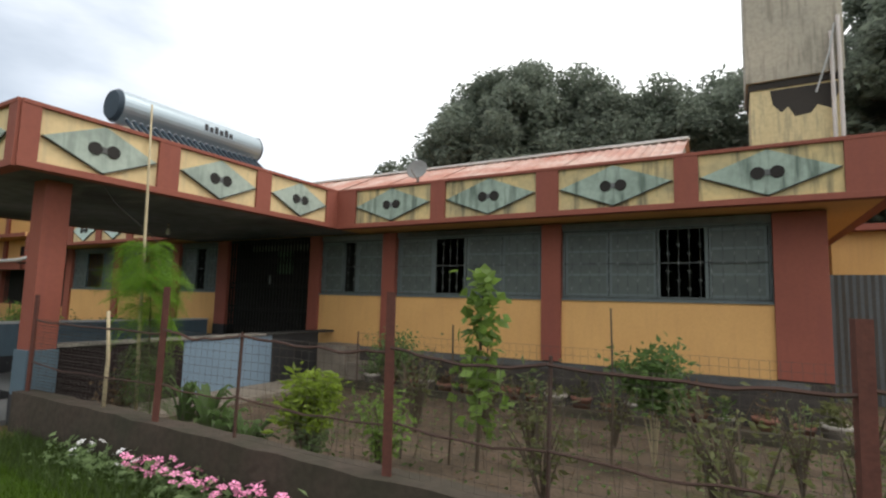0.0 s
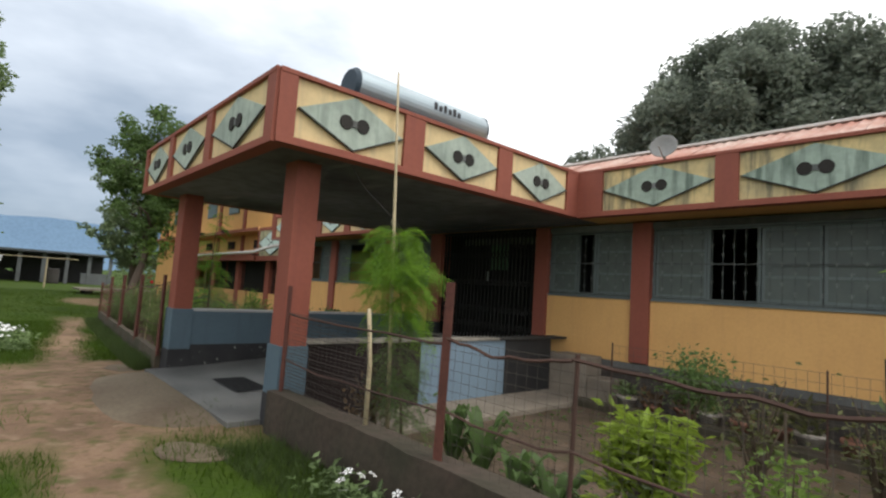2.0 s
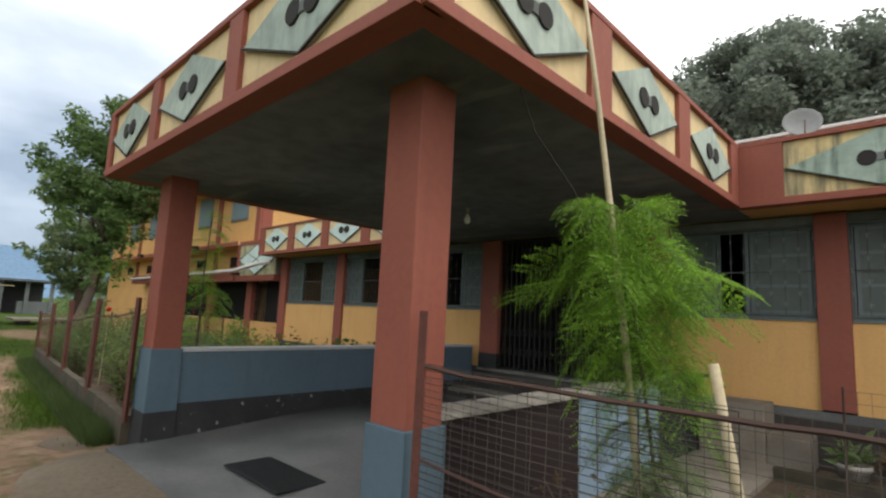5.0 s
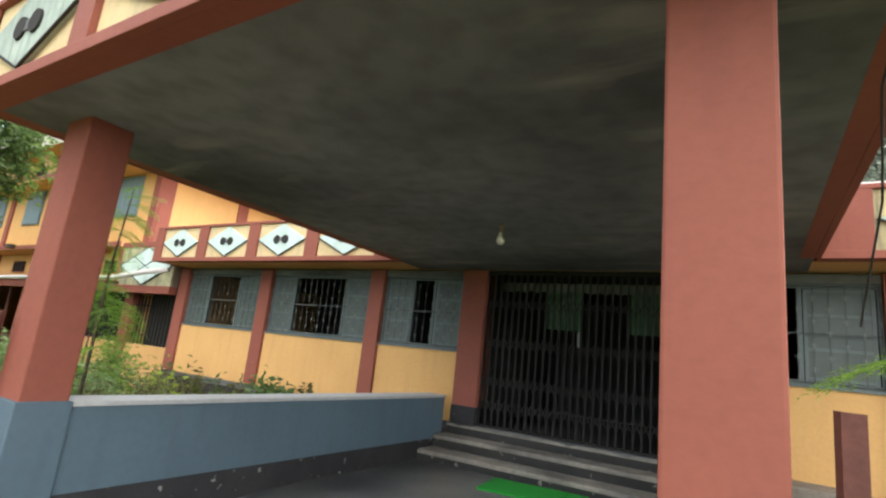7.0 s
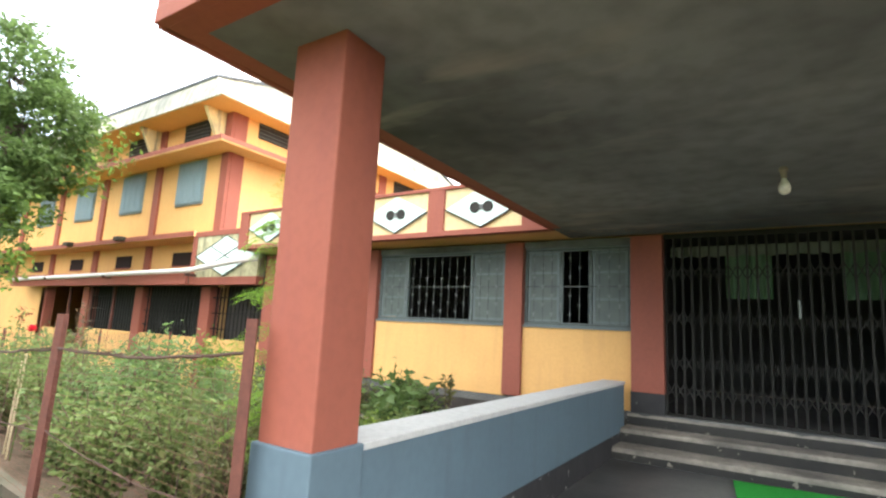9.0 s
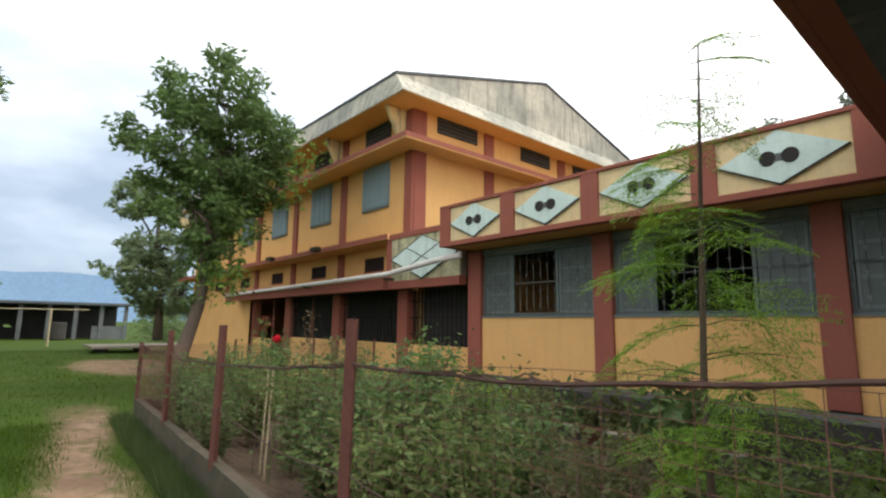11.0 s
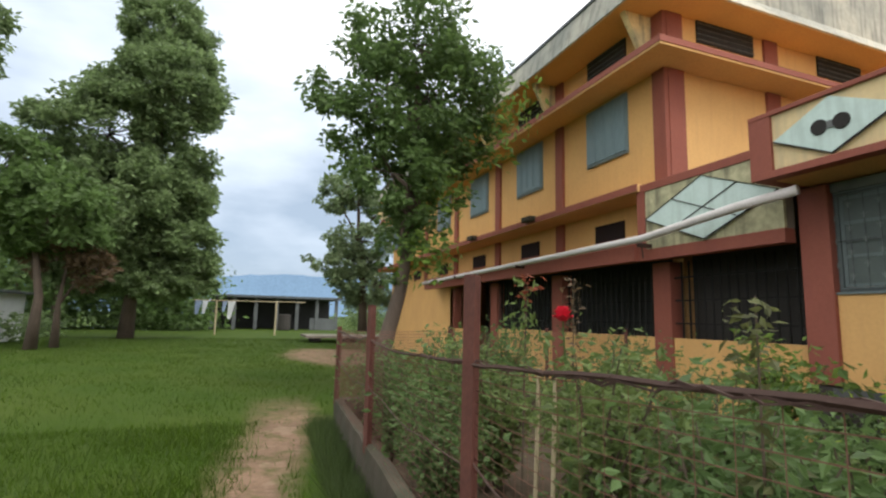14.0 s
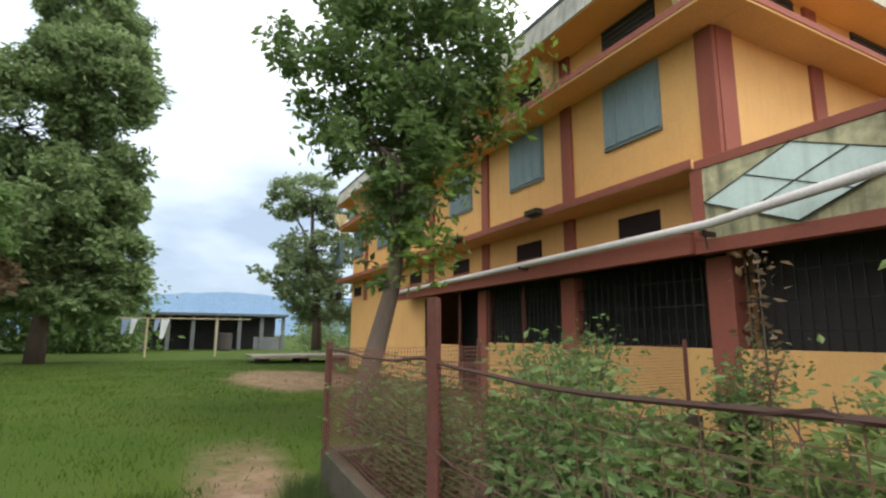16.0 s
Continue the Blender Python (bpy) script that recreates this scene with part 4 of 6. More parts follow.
def wire_net(parent, p0, p1, z0, z1, dx, dz, r, mat, seed=0, sag=0.03, top=None):
    """Welded wire net between two points, slack and uneven."""
    bm = bmesh.new()
    p0, p1 = Vector((*p0, 0)), Vector((*p1, 0))
    d = p1 - p0
    nrm = Vector((-d.y, d.x, 0)).normalized()
    n = int(d.length / dx)
    m = int((z1 - z0) / dz)

    def at(i, j):
        f = i / n
        zt = z1 if top is None else top((p0 + d * f).x) - 0.02
        z = z0 + (zt - z0) * j / m
        w = noise.noise((f * d.length * 0.9, z * 1.3, seed)) * sag
        return p0 + d * f + nrm * w + Vector((0, 0, z + w * 0.5))

    def strip(a, b, off):
        q = [bm.verts.new(v) for v in (a - off, a + off, b + off, b - off)]
        bm.faces.new(q)

    side = d.normalized() * r
    up = Vector((0, 0, r))
    for i in range(n + 1):
        for j in range(0, m, 4):
            strip(at(i, j), at(i, min(j + 4, m)), side)
    for j in range(m + 1):
        for i in range(0, n, 4):
            strip(at(i, j), at(min(i + 4, n), j), up)
    return tagged(part("wire_net", bm, mat, parent), "sagging rusty wire netting", kind="stuff")


def slack(a, b, n=14, drop=0.05, wob=0.02, seed=0):
    a, b = Vector(a), Vector(b)
    out = []
    for i in range(n + 1):
        f = i / n
        p = a.lerp(b, f)
        p.z -= drop * 4 * f * (1 - f)
        p += noise.noise_vector((f * 6, seed, 3.3)) * wob
        out.append(p)
    return out


def angle_post(parent, x, y, z0, z1, w=0.055, rz=0.0, lean=(0, 0)):
    bm = box(-w / 2, w / 2, -w / 2, -w / 2 + 0.008, 0, z1 - z0)
    box(-w / 2, -w / 2 + 0.008, -w / 2 + 0.008, w / 2, 0, z1 - z0, bm)
    o = part("post", bm, "post_rust", parent, "rusty red angle-iron post")
    o.matrix_basis = pose(x, y, z0, lean[0], lean[1], rz)
    return o


fence = thing("garden_fence", -2, 2.82, 0.42, "rusty wire-net fence on iron posts round the bare garden", "fence")
fence.matrix_basis = Matrix()
for x, zt, w, ln in ((-6.88, 1.48, 0.05, 0.5), (-4.48, 1.59, 0.07, 1.0), (-2.0, 1.58, 0.065, -0.6), (0.42, 1.5, 0.065, 0.5), (2.6, 1.5, 0.06, 0)):
    angle_post(fence, x, 2.82, 0.36, zt, w, 10, (0, ln))
for x in (-3.48, -0.95, 1.5):
    part("thin_post", tube([(x, 2.82, 0.38), (x + 0.01, 2.83, 1.24)], 0.013, 6), "wire_rust", fence)
part("stake", tube([(-5.40, 2.84, 0.4), (-5.43, 2.86, 0.9), (-5.50, 2.86, 1.34)], [0.020, 0.019, 0.017], 8), "bamboo_dry", fence, "dry bamboo stake", smooth=True)
spans = [-6.88, -4.48, -3.48, -2.0, -0.95, 0.42, 1.5, 2.6]
for k, (a, b) in enumerate(zip(spans, spans[1:])):
    part("top_wire", tube(slack((a, 2.80, 1.21), (b, 2.80, 1.19), 14, 0.035, 0.03, k), 0.011, 5), "wire_rust", fence)
    part("middle_wire", tube(slack((a, 2.80, 0.74), (b, 2.80, 0.73), 10, 0.03, 0.02, k + 9), 0.008, 5), "wire_rust", fence)
wire_net(fence, (-6.88, 2.815), (2.6, 2.815), 0.42, 1.20, 0.075, 0.065, 0.0013, "mesh_grey", 1)
wire_net(fence, (-6.88, 2.835), (-5.42, 2.835), 0.42, 1.20, 0.15, 0.032, 0.0018, "soot", 2)

back_fence = thing("plot_fence", -2, 6.9, 0, "low welded wire border in front of the flower pots", "fence")
back_fence.matrix_basis = Matrix()
wire_net(back_fence, (-5.6, 6.95), (1.6, 6.95), 0.12, 0.95, 0.10, 0.10, 0.0018, "mesh_grey", 3, 0.015)
for x in (-5.6, -3.2, -0.8, 1.6):
    part("thin_post", tube([(x, 6.95, 0.0), (x, 6.95, 0.98)], 0.011, 6), "wire_rust", back_fence)

lf = thing("rose_garden_fence", -15, 3.18, 0.28, "rust-red mesh fence on iron posts round the rose garden", "fence")
lf.matrix_basis = Matrix()


def fy(x):
    """The line of the rose garden's fence."""
    return 2.82 + 0.06 * (-13.34 - x)


def wire_z(x):
    """Height of the top wire, rising towards the porch."""
    return 1.07 + 0.28 * smooth01((x + 16.5) / 5.4)


LPOSTS = ((-11.12, 1.5, 0.06, 0), (-13.34, 1.47, 0.075, 1.2), (-15.73, 1.42, 0.075, 0.5), (-17.97, 1.34, 0.07, -0.8), (-20.28, 1.12, 0.06, 0))
for x, zt, w, ln in LPOSTS:
    angle_post(lf, x, fy(x), 0.2, zt, w, 10, (0, ln))
for y in (4.7, 6.2, 7.6):
    angle_post(lf, -20.3, y, 0.2, 1.15, 0.05, 20)
lspans = [p[0] for p in LPOSTS[::-1]]
for k, (a, b) in enumerate(zip(lspans, lspans[1:])):
    part("top_wire", tube(slack((a, fy(a) - 0.02, wire_z(a)), (b, fy(b) - 0.02, wire_z(b)), 16, 0.03, 0.02, k + 20), 0.008, 5), "wire_rust", lf)
    part("middle_wire", tube(slack((a, fy(a) - 0.02, 0.72), (b, fy(b) - 0.02, 0.70), 12, 0.06, 0.02, k + 30), 0.004, 5), "wire_rust", lf)
# dead vine twisted along the top wire
rp = random.Random(91)
vine = bmesh.new()


def top_wire_z(x):
    """Height of the slack top wire between its posts."""
    for a, b in zip(lspans, lspans[1:]):
        if a <= x <= b:
            f = (x - a) / (b - a)
            return wire_z(a) + (wire_z(b) - wire_z(a)) * f - 0.12 * f * (1 - f)
    return wire_z(x)



for k in range(26):
    x = -16.6 + 0.2 * k + rp.uniform(-0.1, 0.1)
    pts = [Vector((x + 0.06 * i, fy(x + 0.06 * i) - 0.02 + rp.gauss(0, 0.006), top_wire_z(x + 0.06 * i) + rp.gauss(0, 0.007))) for i in range(rp.randint(5, 10))]
    tube(pts, rp.uniform(0.002, 0.0045), 4, vine)
part("dead_vine", vine, "wire_rust", lf, "dry vine twisted along the wire")
wire_net(lf, (-20.28, fy(-20.28)), (-17.6, fy(-17.6)), 0.28, 1.07, 0.022, 0.03, 0.0026, "mesh_rust", 6)
wire_net(lf, (-17.6, fy(-17.6)), (-15.0, fy(-15.0)), 0.28, 1.10, 0.09, 0.045, 0.0015, "mesh_rust", 7, top=wire_z)
wire_net(lf, (-15.0, fy(-15.0)), (-11.12, fy(-11.12)), 0.28, 1.22, 0.09, 0.045, 0.0012, "mesh_rust", 10, top=wire_z)
wire_net(lf, (-20.29, 3.24), (-20.29, 7.6), 0.28, 1.07, 0.03, 0.035, 0.0024, "mesh_rust", 8)


# ---- plants ----
def stems_of(rngp, n, h, spread, r0=0.008, base=(0, 0, 0), lean=0.0):
    out = []
    for _ in range(n):
        a, q = rngp.uniform(0, 6.283), rngp.uniform(0.2, 1.0) * spread
        hh = h * rngp.uniform(0.6, 1.0)
        tip = (base[0] + q * math.cos(a), base[1] + q * math.sin(a), base[2] + hh)
        mid = (base[0] + 0.35 * q * math.cos(a) + rngp.uniform(-.03, .03), base[1] + 0.35 * q * math.sin(a), base[2] + hh * 0.55)
        out.append(([base, mid, tip], r0))
    return out


def bush(name, x, y, z, h, spread, leaf_mat, label, n_leaves, leaf, seed, n_stems=9, low=0.25, droop=0.2, stem_mat="twig", group="", aspect=0.45, category="bush"):
    """Woody stems from one root with leaves clustered along and around them."""
    rp = random.Random(seed)
    t = thing(name, x, y, z, label, category, group)
    bm = bmesh.new()
    stems = stems_of(rp, n_stems, h, spread)
    pts = []
    for line, r in stems:
        tube(line, [r * 1.3, r, r * 0.4], 5, bm)
        a, b, c = (Vector(v) for v in line)
        for _ in range(max(1, n_leaves // n_stems)):
            f = rp.uniform(low, 1.02)
            p = a.lerp(b, f * 2) if f < 0.5 else b.lerp(c, f * 2 - 1)
            s = spread * 0.21 * (0.45 + f)
            pts.append((p.x + rp.gauss(0, s), p.y + rp.gauss(0, s), max(0.03, p.z + rp.gauss(0, s * 0.7))))
    part("branchwork", bm, stem_mat, t)
    foliage("foliage", pts, leaf, leaf_mat, t, seed, droop=droop, aspect=aspect)
    return t


bush("croton_bush", -3.48, 3.62, 0.0, 0.82, 0.23, "leaf_lime", "bright lime-green leafy bush in the garden bed", 1300, 0.105, 11, 16, 0.70, 0.0, group="garden bushes", aspect=0.34)
bush("leafy_bush", -3.47, 3.60, 0.0, 0.50, 0.22, "leaf_dark", "dark green undergrowth of the lime bush", 520, 0.06, 12, 8, 0.2, 0.2, group="garden bushes")
bush("green_bush", -2.75, 3.75, 0.0, 0.78, 0.30, "leaf_light", "light green young shrub with thin stems", 700, 0.065, 13, 8, 0.3, group="garden bushes")
bush("mixed_bush", -1.35, 3.95, 0.0, 0.8, 0.4, "leaf_dusty", "thin dry-looking shrub with sparse leaves", 170, 0.08, 14, 14, 0.3, group="garden bushes")
bush("broad_bush", -0.75, 5.45, 0.0, 1.15, 0.30, "leaf_mid", "rounded green shrub on pale thin stems", 2200, 0.075, 15, 8, 0.68, 0.05, "bamboo_dry", "garden bushes")
bush("round_shrub", -4.05, 5.7, 0.0, 1.12, 0.36, "leaf_mid", "small green shrub on one short stem", 1500, 0.055, 16, 8, 0.72, 0.0, group="garden bushes")
bush("maroon_shrub", -6.25, 3.5, 0.0, 0.62, 0.35, "leaf_brown", "low dark maroon-leaved shrub by the porch wall", 240, 0.08, 17, 10, 0.3)
for k, (x, y, h) in enumerate(((-4.98, 3.42, 0.72), (-4.72, 3.5, 0.58), (-4.12, 3.2, 0.52), (-3.9, 3.3, 0.46))):
    t = thing("canna_plant", x, y, 0.05, "broad-leaved dark green plant beside the fence", "plant", "canna plants")
    rp = random.Random(50 + k)
    for j in range(18):
        a, q = rp.uniform(0, 6.283), rp.uniform(0.08, 0.26)
        bm = bmesh.new()
        L, W = rp.uniform(0.34, 0.52), rp.uniform(0.028, 0.05)
        hh = h * rp.uniform(0.35, 0.95)
        q *= 0.75
        rows = []
        for i in range(6):
            f = i / 5
            wv = W * math.sin(math.pi * (0.08 + 0.9 * f)) ** 0.8
            zc = hh * (1 - (1 - f) ** 2) + L * 0.25 * f - 0.35 * L * f ** 3
            rows.append([bm.verts.new((q * f * 1.6, s * wv, zc + 0.02 * abs(s))) for s in (-1, 0, 1)])
        for r0, r1 in zip(rows, rows[1:]):
            for c in (0, 1):
                bm.faces.new((r0[c], r0[c + 1], r1[c + 1], r1[c]))
        part("leaf", bm, "leaf_hedge" if j % 3 else "leaf_mid", t, smooth=True).matrix_basis = pose(0, 0, 0, 0, 0, math.degrees(a))

mixed = bush("dry_shrub", -1.7, 4.7, 0.0, 0.9, 0.34, "leaf_dusty", "thin half-dry shrub with bare twigs in the bed", 260, 0.06, 18, 16, 0.35, group="dry shrubs")
rp = random.Random(77)
for x, y in ((-1.2, 5.9), (-0.2, 4.4), (0.4, 5.2), (0.6, 4.0), (1.0, 6.1), (-2.6, 5.6), (-3.3, 5.2), (0.0, 3.5), (1.6, 4.8)):
    c = copy_thing(mixed, pose(x, y, 0, 0, 0, rp.uniform(0, 360)))
    sc = rp.uniform(0.65, 1.15)
    c.scale = (sc, sc, sc)
# tall mallow-like plant with two stakes
t = thing("tall_plant", -2.12, 4.38, 0.0, "tall single-stemmed plant with big pale green leaves", "plant")
bm = tube([(0, 0, 0), (0.02, 0.01, 0.7), (0.0, 0.02, 1.3), (0.05, 0.0, 1.85)], [0.02, 0.017, 0.013, 0.005], 6)
part("stem", bm, "twig", t)
rp = random.Random(3)
pts = []
for k in range(300):
    f = rp.random() ** 0.8
    s = 0.15 * (1.15 - f * 0.55)
    pts.append((0.03 + rp.gauss(0, s * 0.75), rp.gauss(0, s * 0.75), 0.35 + 1.5 * f))
foliage("foliage", pts, 0.125, "leaf_light", t, 31, droop=0.5, aspect=0.7)
for x, y, h in ((-2.42, 4.4, 1.3), (-1.1, 5.2, 1.5), (-2.9, 4.3, 0.9), (-0.35, 5.0, 0.75)):
    s = thing("garden_stake", x, y, 0.0, "thin wooden stake stuck in the bed", "stake", "garden stakes")
    part("stick", tube([(0, 0, 0), (0.02, 0, h * 0.5), (0.0, 0.02, h)], [0.013, 0.012, 0.009], 5), "twig", s)

# climbing asparagus fern on a long bamboo pole
fern = thing("asparagus_fern", -5.95, 3.62, 0.0, "tall feathery bright green fern climbing a bamboo pole", "plant")
part("pole", tube([(-0.02, -0.12, 0.0), (-0.17, -0.08, 1.4), (-0.37, 0.0, 2.75), (-0.57, 0.08, 3.95)], [0.022, 0.02, 0.017, 0.011], 7), "bamboo_dry", fern, "thin dry bamboo pole", smooth=True)
def feather_sprays(parent, sprays, seed, mats=("leaf_mid", "fern_green"), needle=0.020):
    """sprays: (base, direction, length, sag); each a rachis with flat side twigs on both sides, carrying fine needles."""
    rq = random.Random(seed)
    rachis = bmesh.new()
    verts, faces = [], []
    for base, d, L, sag in sprays:
        d = d.normalized()
        side = d.cross(Vector((0, 0, 1))).normalized()
        side = (side + Vector((0, 0, rq.uniform(-0.9, 0.9)))).normalized()
        line = [base + d * (L * f) + Vector((0, 0, -sag * L * f * f)) for f in (0, 0.25, 0.5, 0.75, 1.0)]
        tube(line, [0.0035, 0.003, 0.0025, 0.002, 0.001], 3, rachis)
        n = max(8, int(L / 0.024))
        for i in range(n):
            f = 0.12 + 0.88 * i / (n - 1)
            p = base + d * (L * f) + Vector((0, 0, -sag * L * f * f))
            tang = (d + Vector((0, 0, -2 * sag * f))).normalized()
            wide = 0.42 * L * math.sin(math.pi * min(1.0, 0.16 + 0.84 * (1 - f))) ** 0.8 * rq.uniform(0.75, 1.1) + 0.015
            for s_ in (-1, 1):
                t = (side * s_ + tang * 0.75 + Vector((0, 0, rq.uniform(-0.12, 0.12)))).normalized()
                m = max(3, int(wide / 0.014))
                for j in range(m):
                    q = p + t * (wide * (j + 0.6) / m) + Vector((0, 0, -0.12 * wide * ((j + 0.6) / m) ** 2))
                    for s2 in (-1, 1):
                        nd = (t * 0.8 + tang * (0.7 * s2) + Vector((rq.gauss(0, 0.16), rq.gauss(0, 0.16), rq.gauss(0, 0.22)))).normalized()
                        w = nd.cross(Vector((rq.gauss(0, 0.4), rq.gauss(0, 0.4), 1))).normalized() * 0.0026
                        ln = needle * rq.uniform(0.7, 1.4)
                        k = len(verts)
                        verts += [q - w, q + w, q + nd * ln]
                        faces.append((k, k + 1, k + 2))
    part("rachis", rachis, mats[0], parent)
    me = bpy.data.meshes.new("foliage")
    me.from_pydata([tuple(v) for v in verts], [], faces)
    me.materials.append(MATS[mats[1]])
    ob = new("foliage", me)
    ob.parent = parent


rp = random.Random(8)
sprays = []
for k in range(150):
    a, z = rp.uniform(0, 6.283), rp.uniform(1.15, 2.12)
    L = rp.uniform(0.24, 0.44) * (1.0 if z < 1.9 else 0.75)
    q = rp.uniform(0.0, 0.10)
    sprays.append((Vector((-0.12 * z + 0.02 + q * math.cos(a), q * math.sin(a), z)), Vector((math.cos(a), math.sin(a), rp.uniform(0.1, 1.1))), L, rp.uniform(0.5, 1.35)))
# a few long ones stand out of the clump
for a, z, L in ((3.25, 1.66, 0.72), (3.6, 1.78, 0.55), (-0.25, 1.62, 0.60), (0.1, 1.72, 0.58), (-0.5, 1.55, 0.52), (-1.2, 1.7, 0.5)):
    sprays.append((Vector((-0.12 * z + 0.02, 0, z)), Vector((math.cos(a), math.sin(a), 0.32)), L, 0.42))
feather_sprays(fern, sprays, 5)
low_sprays = []
for k in range(96):
    a, z = rp.uniform(0, 6.283), rp.uniform(0.2, 1.25)
    low_sprays.append((Vector((-0.10 * z, 0, z)), Vector((math.cos(a), math.sin(a), rp.uniform(-0.1, 0.5))), rp.uniform(0.16, 0.32), rp.uniform(0.4, 1.0)))
feather_sprays(fern, low_sprays, 6, ("twig", "leaf_mid"))
part("stem", tube([(0.02, 0.03, 0.0), (-0.06, 0.0, 0.8), (-0.16, 0.02, 1.5), (-0.25, 0.0, 2.1)], [0.012, 0.010, 0.008, 0.004], 6), "twig", fern)

# slender feathery sapling behind the fence, close to the porch pillar
sap = thing("feathery_sapling", -11.93, 3.62, -0.05, "slender sapling with feathery bright green fronds", "plant")
part("stem", tube([(0.03, 0, 0), (0.0, 0.02, 1.2), (0.04, 0.0, 2.0), (0.06, 0.03, 2.75)], [0.02, 0.016, 0.011, 0.004], 6), "twig", sap)
rp = random.Random(19)
sprays = []
for k in range(42):
    z = 0.75 + 1.95 * k / 41 + rp.uniform(-0.06, 0.06)
    a, L = rp.uniform(0, 6.283), rp.uniform(0.26, 0.46) * (1.0 if z < 2.3 else 0.7)
    sprays.append((Vector((0.02, 0.01, z)), Vector((math.cos(a), math.sin(a), rp.uniform(0.1, 0.5))), L, rp.uniform(0.3, 0.7)))
for a, z, L in ((3.3, 1.75, 0.46), (3.5, 1.3, 0.44)):
    sprays.append((Vector((0.02, 0.01, z)), Vector((math.cos(a), math.sin(a), 0.3)), L, 0.4))
feather_sprays(sap, sprays, 15, needle=0.026)

# rose garden: one bush of each sort, then repeats
kinds = []
for k, (h, sp, n, lf_, mat) in enumerate(((1.05, 0.44, 3000, 0.058, "leaf_dusty"), (1.0, 0.46, 2700, 0.062, "leaf_rose"), (1.4, 0.40, 2700, 0.062, "leaf_hedge"), (1.0, 0.48, 2500, 0.068, "leaf_hedge"), (1.25, 0.44, 2500, 0.060, "leaf_rose"))):
    kinds.append(bush("rose_bush", -12.6 - 0.9 * k, 3.75 + 0.12 * (k % 3), -0.1, h, sp, mat, "dense unpruned rose bush behind the fence", n, lf_, 60 + k, 20, 0.12, 0.25, group="rose bushes"))
rp = random.Random(21)
spots = []
for row, yy in enumerate((3.62, 4.3, 5.1, 5.9)):
    x = -19.6 + 0.3 * row
    while x < -11.6:
        spots.append((x + rp.uniform(-0.2, 0.2), yy + rp.uniform(-0.18, 0.18)))
        x += rp.uniform(0.62, 0.95) if row < 2 else rp.uniform(0.9, 1.4)
for x, y in spots:
    if x > -14.2 and y > 4.6:
        continue
    if y < 4.2 and -17.2 < x < -12.3 and min(abs(x - (-12.6 - 0.9 * k)) for k in range(5)) < 0.3:
        continue
    src = rp.choice(kinds)
    s = rp.uniform(0.72, 1.05) * (0.98 if x < -18 else 1.15 if -17.8 < x < -14 and y < 4.5 else 1.0)
    c = copy_thing(src, pose(x, y, -0.1, 0, 0, rp.uniform(0, 360)))
    c.scale = (s, s, s)

# red rose on its tall stem, with two stakes
t = thing("red_rose", -16.08, 3.6, -0.1, "single red rose on a tall stem above the fence", "flower")
part("stem", tube([(0, 0, 0), (0.03, 0.02, 0.7), (0.0, 0.0, 1.36)], [0.008, 0.006, 0.004], 6), "leaf_mid", t)
rp = random.Random(2)
bm = bmesh.new()
bmesh.ops.create_uvsphere(bm, u_segments=10, v_segments=6, radius=1.0, matrix=pose(0, 0, 1.395) @ Matrix.Diagonal((0.024, 0.024, 0.03, 1)))
for rr, n, lean, s_, zz in ((0.020, 4, 8, 0.026, 1.405), (0.032, 5, 20, 0.031, 1.398), (0.044, 6, 36, 0.034, 1.388), (0.052, 7, 58, 0.034, 1.372)):
    for k in range(n):
        m = pose(0, 0, zz, 0, 0, 360 * k / n + rr * 1900) @ pose(rr * 0.75, 0, 0, 0, lean, rp.uniform(-12, 12))
        # a cupped petal with a rolled rim
        grid_ = [[bm.verts.new(m @ Vector((0.012 * (1 - (2 * u - 1) ** 2) + 0.010 * max(0, v - 0.7) * 3, s_ * (2 * u - 1) * math.sin(math.pi * (0.22 + 0.55 * v)), s_ * 1.5 * (v - 0.5)))) for v in (0, 0.3, 0.6, 0.85, 1.0)] for u in (0, 0.25, 0.5, 0.75, 1.0)]
        for g0, g1 in zip(grid_, grid_[1:]):
            for j in range(4):
                bm.faces.new((g0[j], g1[j], g1[j + 1], g0[j + 1]))
part("bloom", bm, "petal_red", t, "full red bloom", smooth=True).matrix_basis = pose(0, 0, 1.385) @ Matrix.Diagonal((0.72, 0.72, 1.0, 1)) @ pose(0, 0, -1.385)
foliage("foliage", [(rp.gauss(0, 0.11), rp.gauss(0, 0.11), rp.uniform(0.7, 1.28)) for _ in range(170)], 0.055, "leaf_rose", t, 9)
for x, y, h in ((-16.24, 3.62, 1.12), (-16.5, 3.68, 1.1)):
    s = thing("garden_stake", x, y, -0.12, "pale bamboo stake among the roses", "stake", "garden stakes")
    part("stick", tube([(0, 0, 0), (0.02, 0.01, h * 0.5), (0.03, 0.02, h)], [0.013, 0.012, 0.010], 6), "bamboo_dry", s)
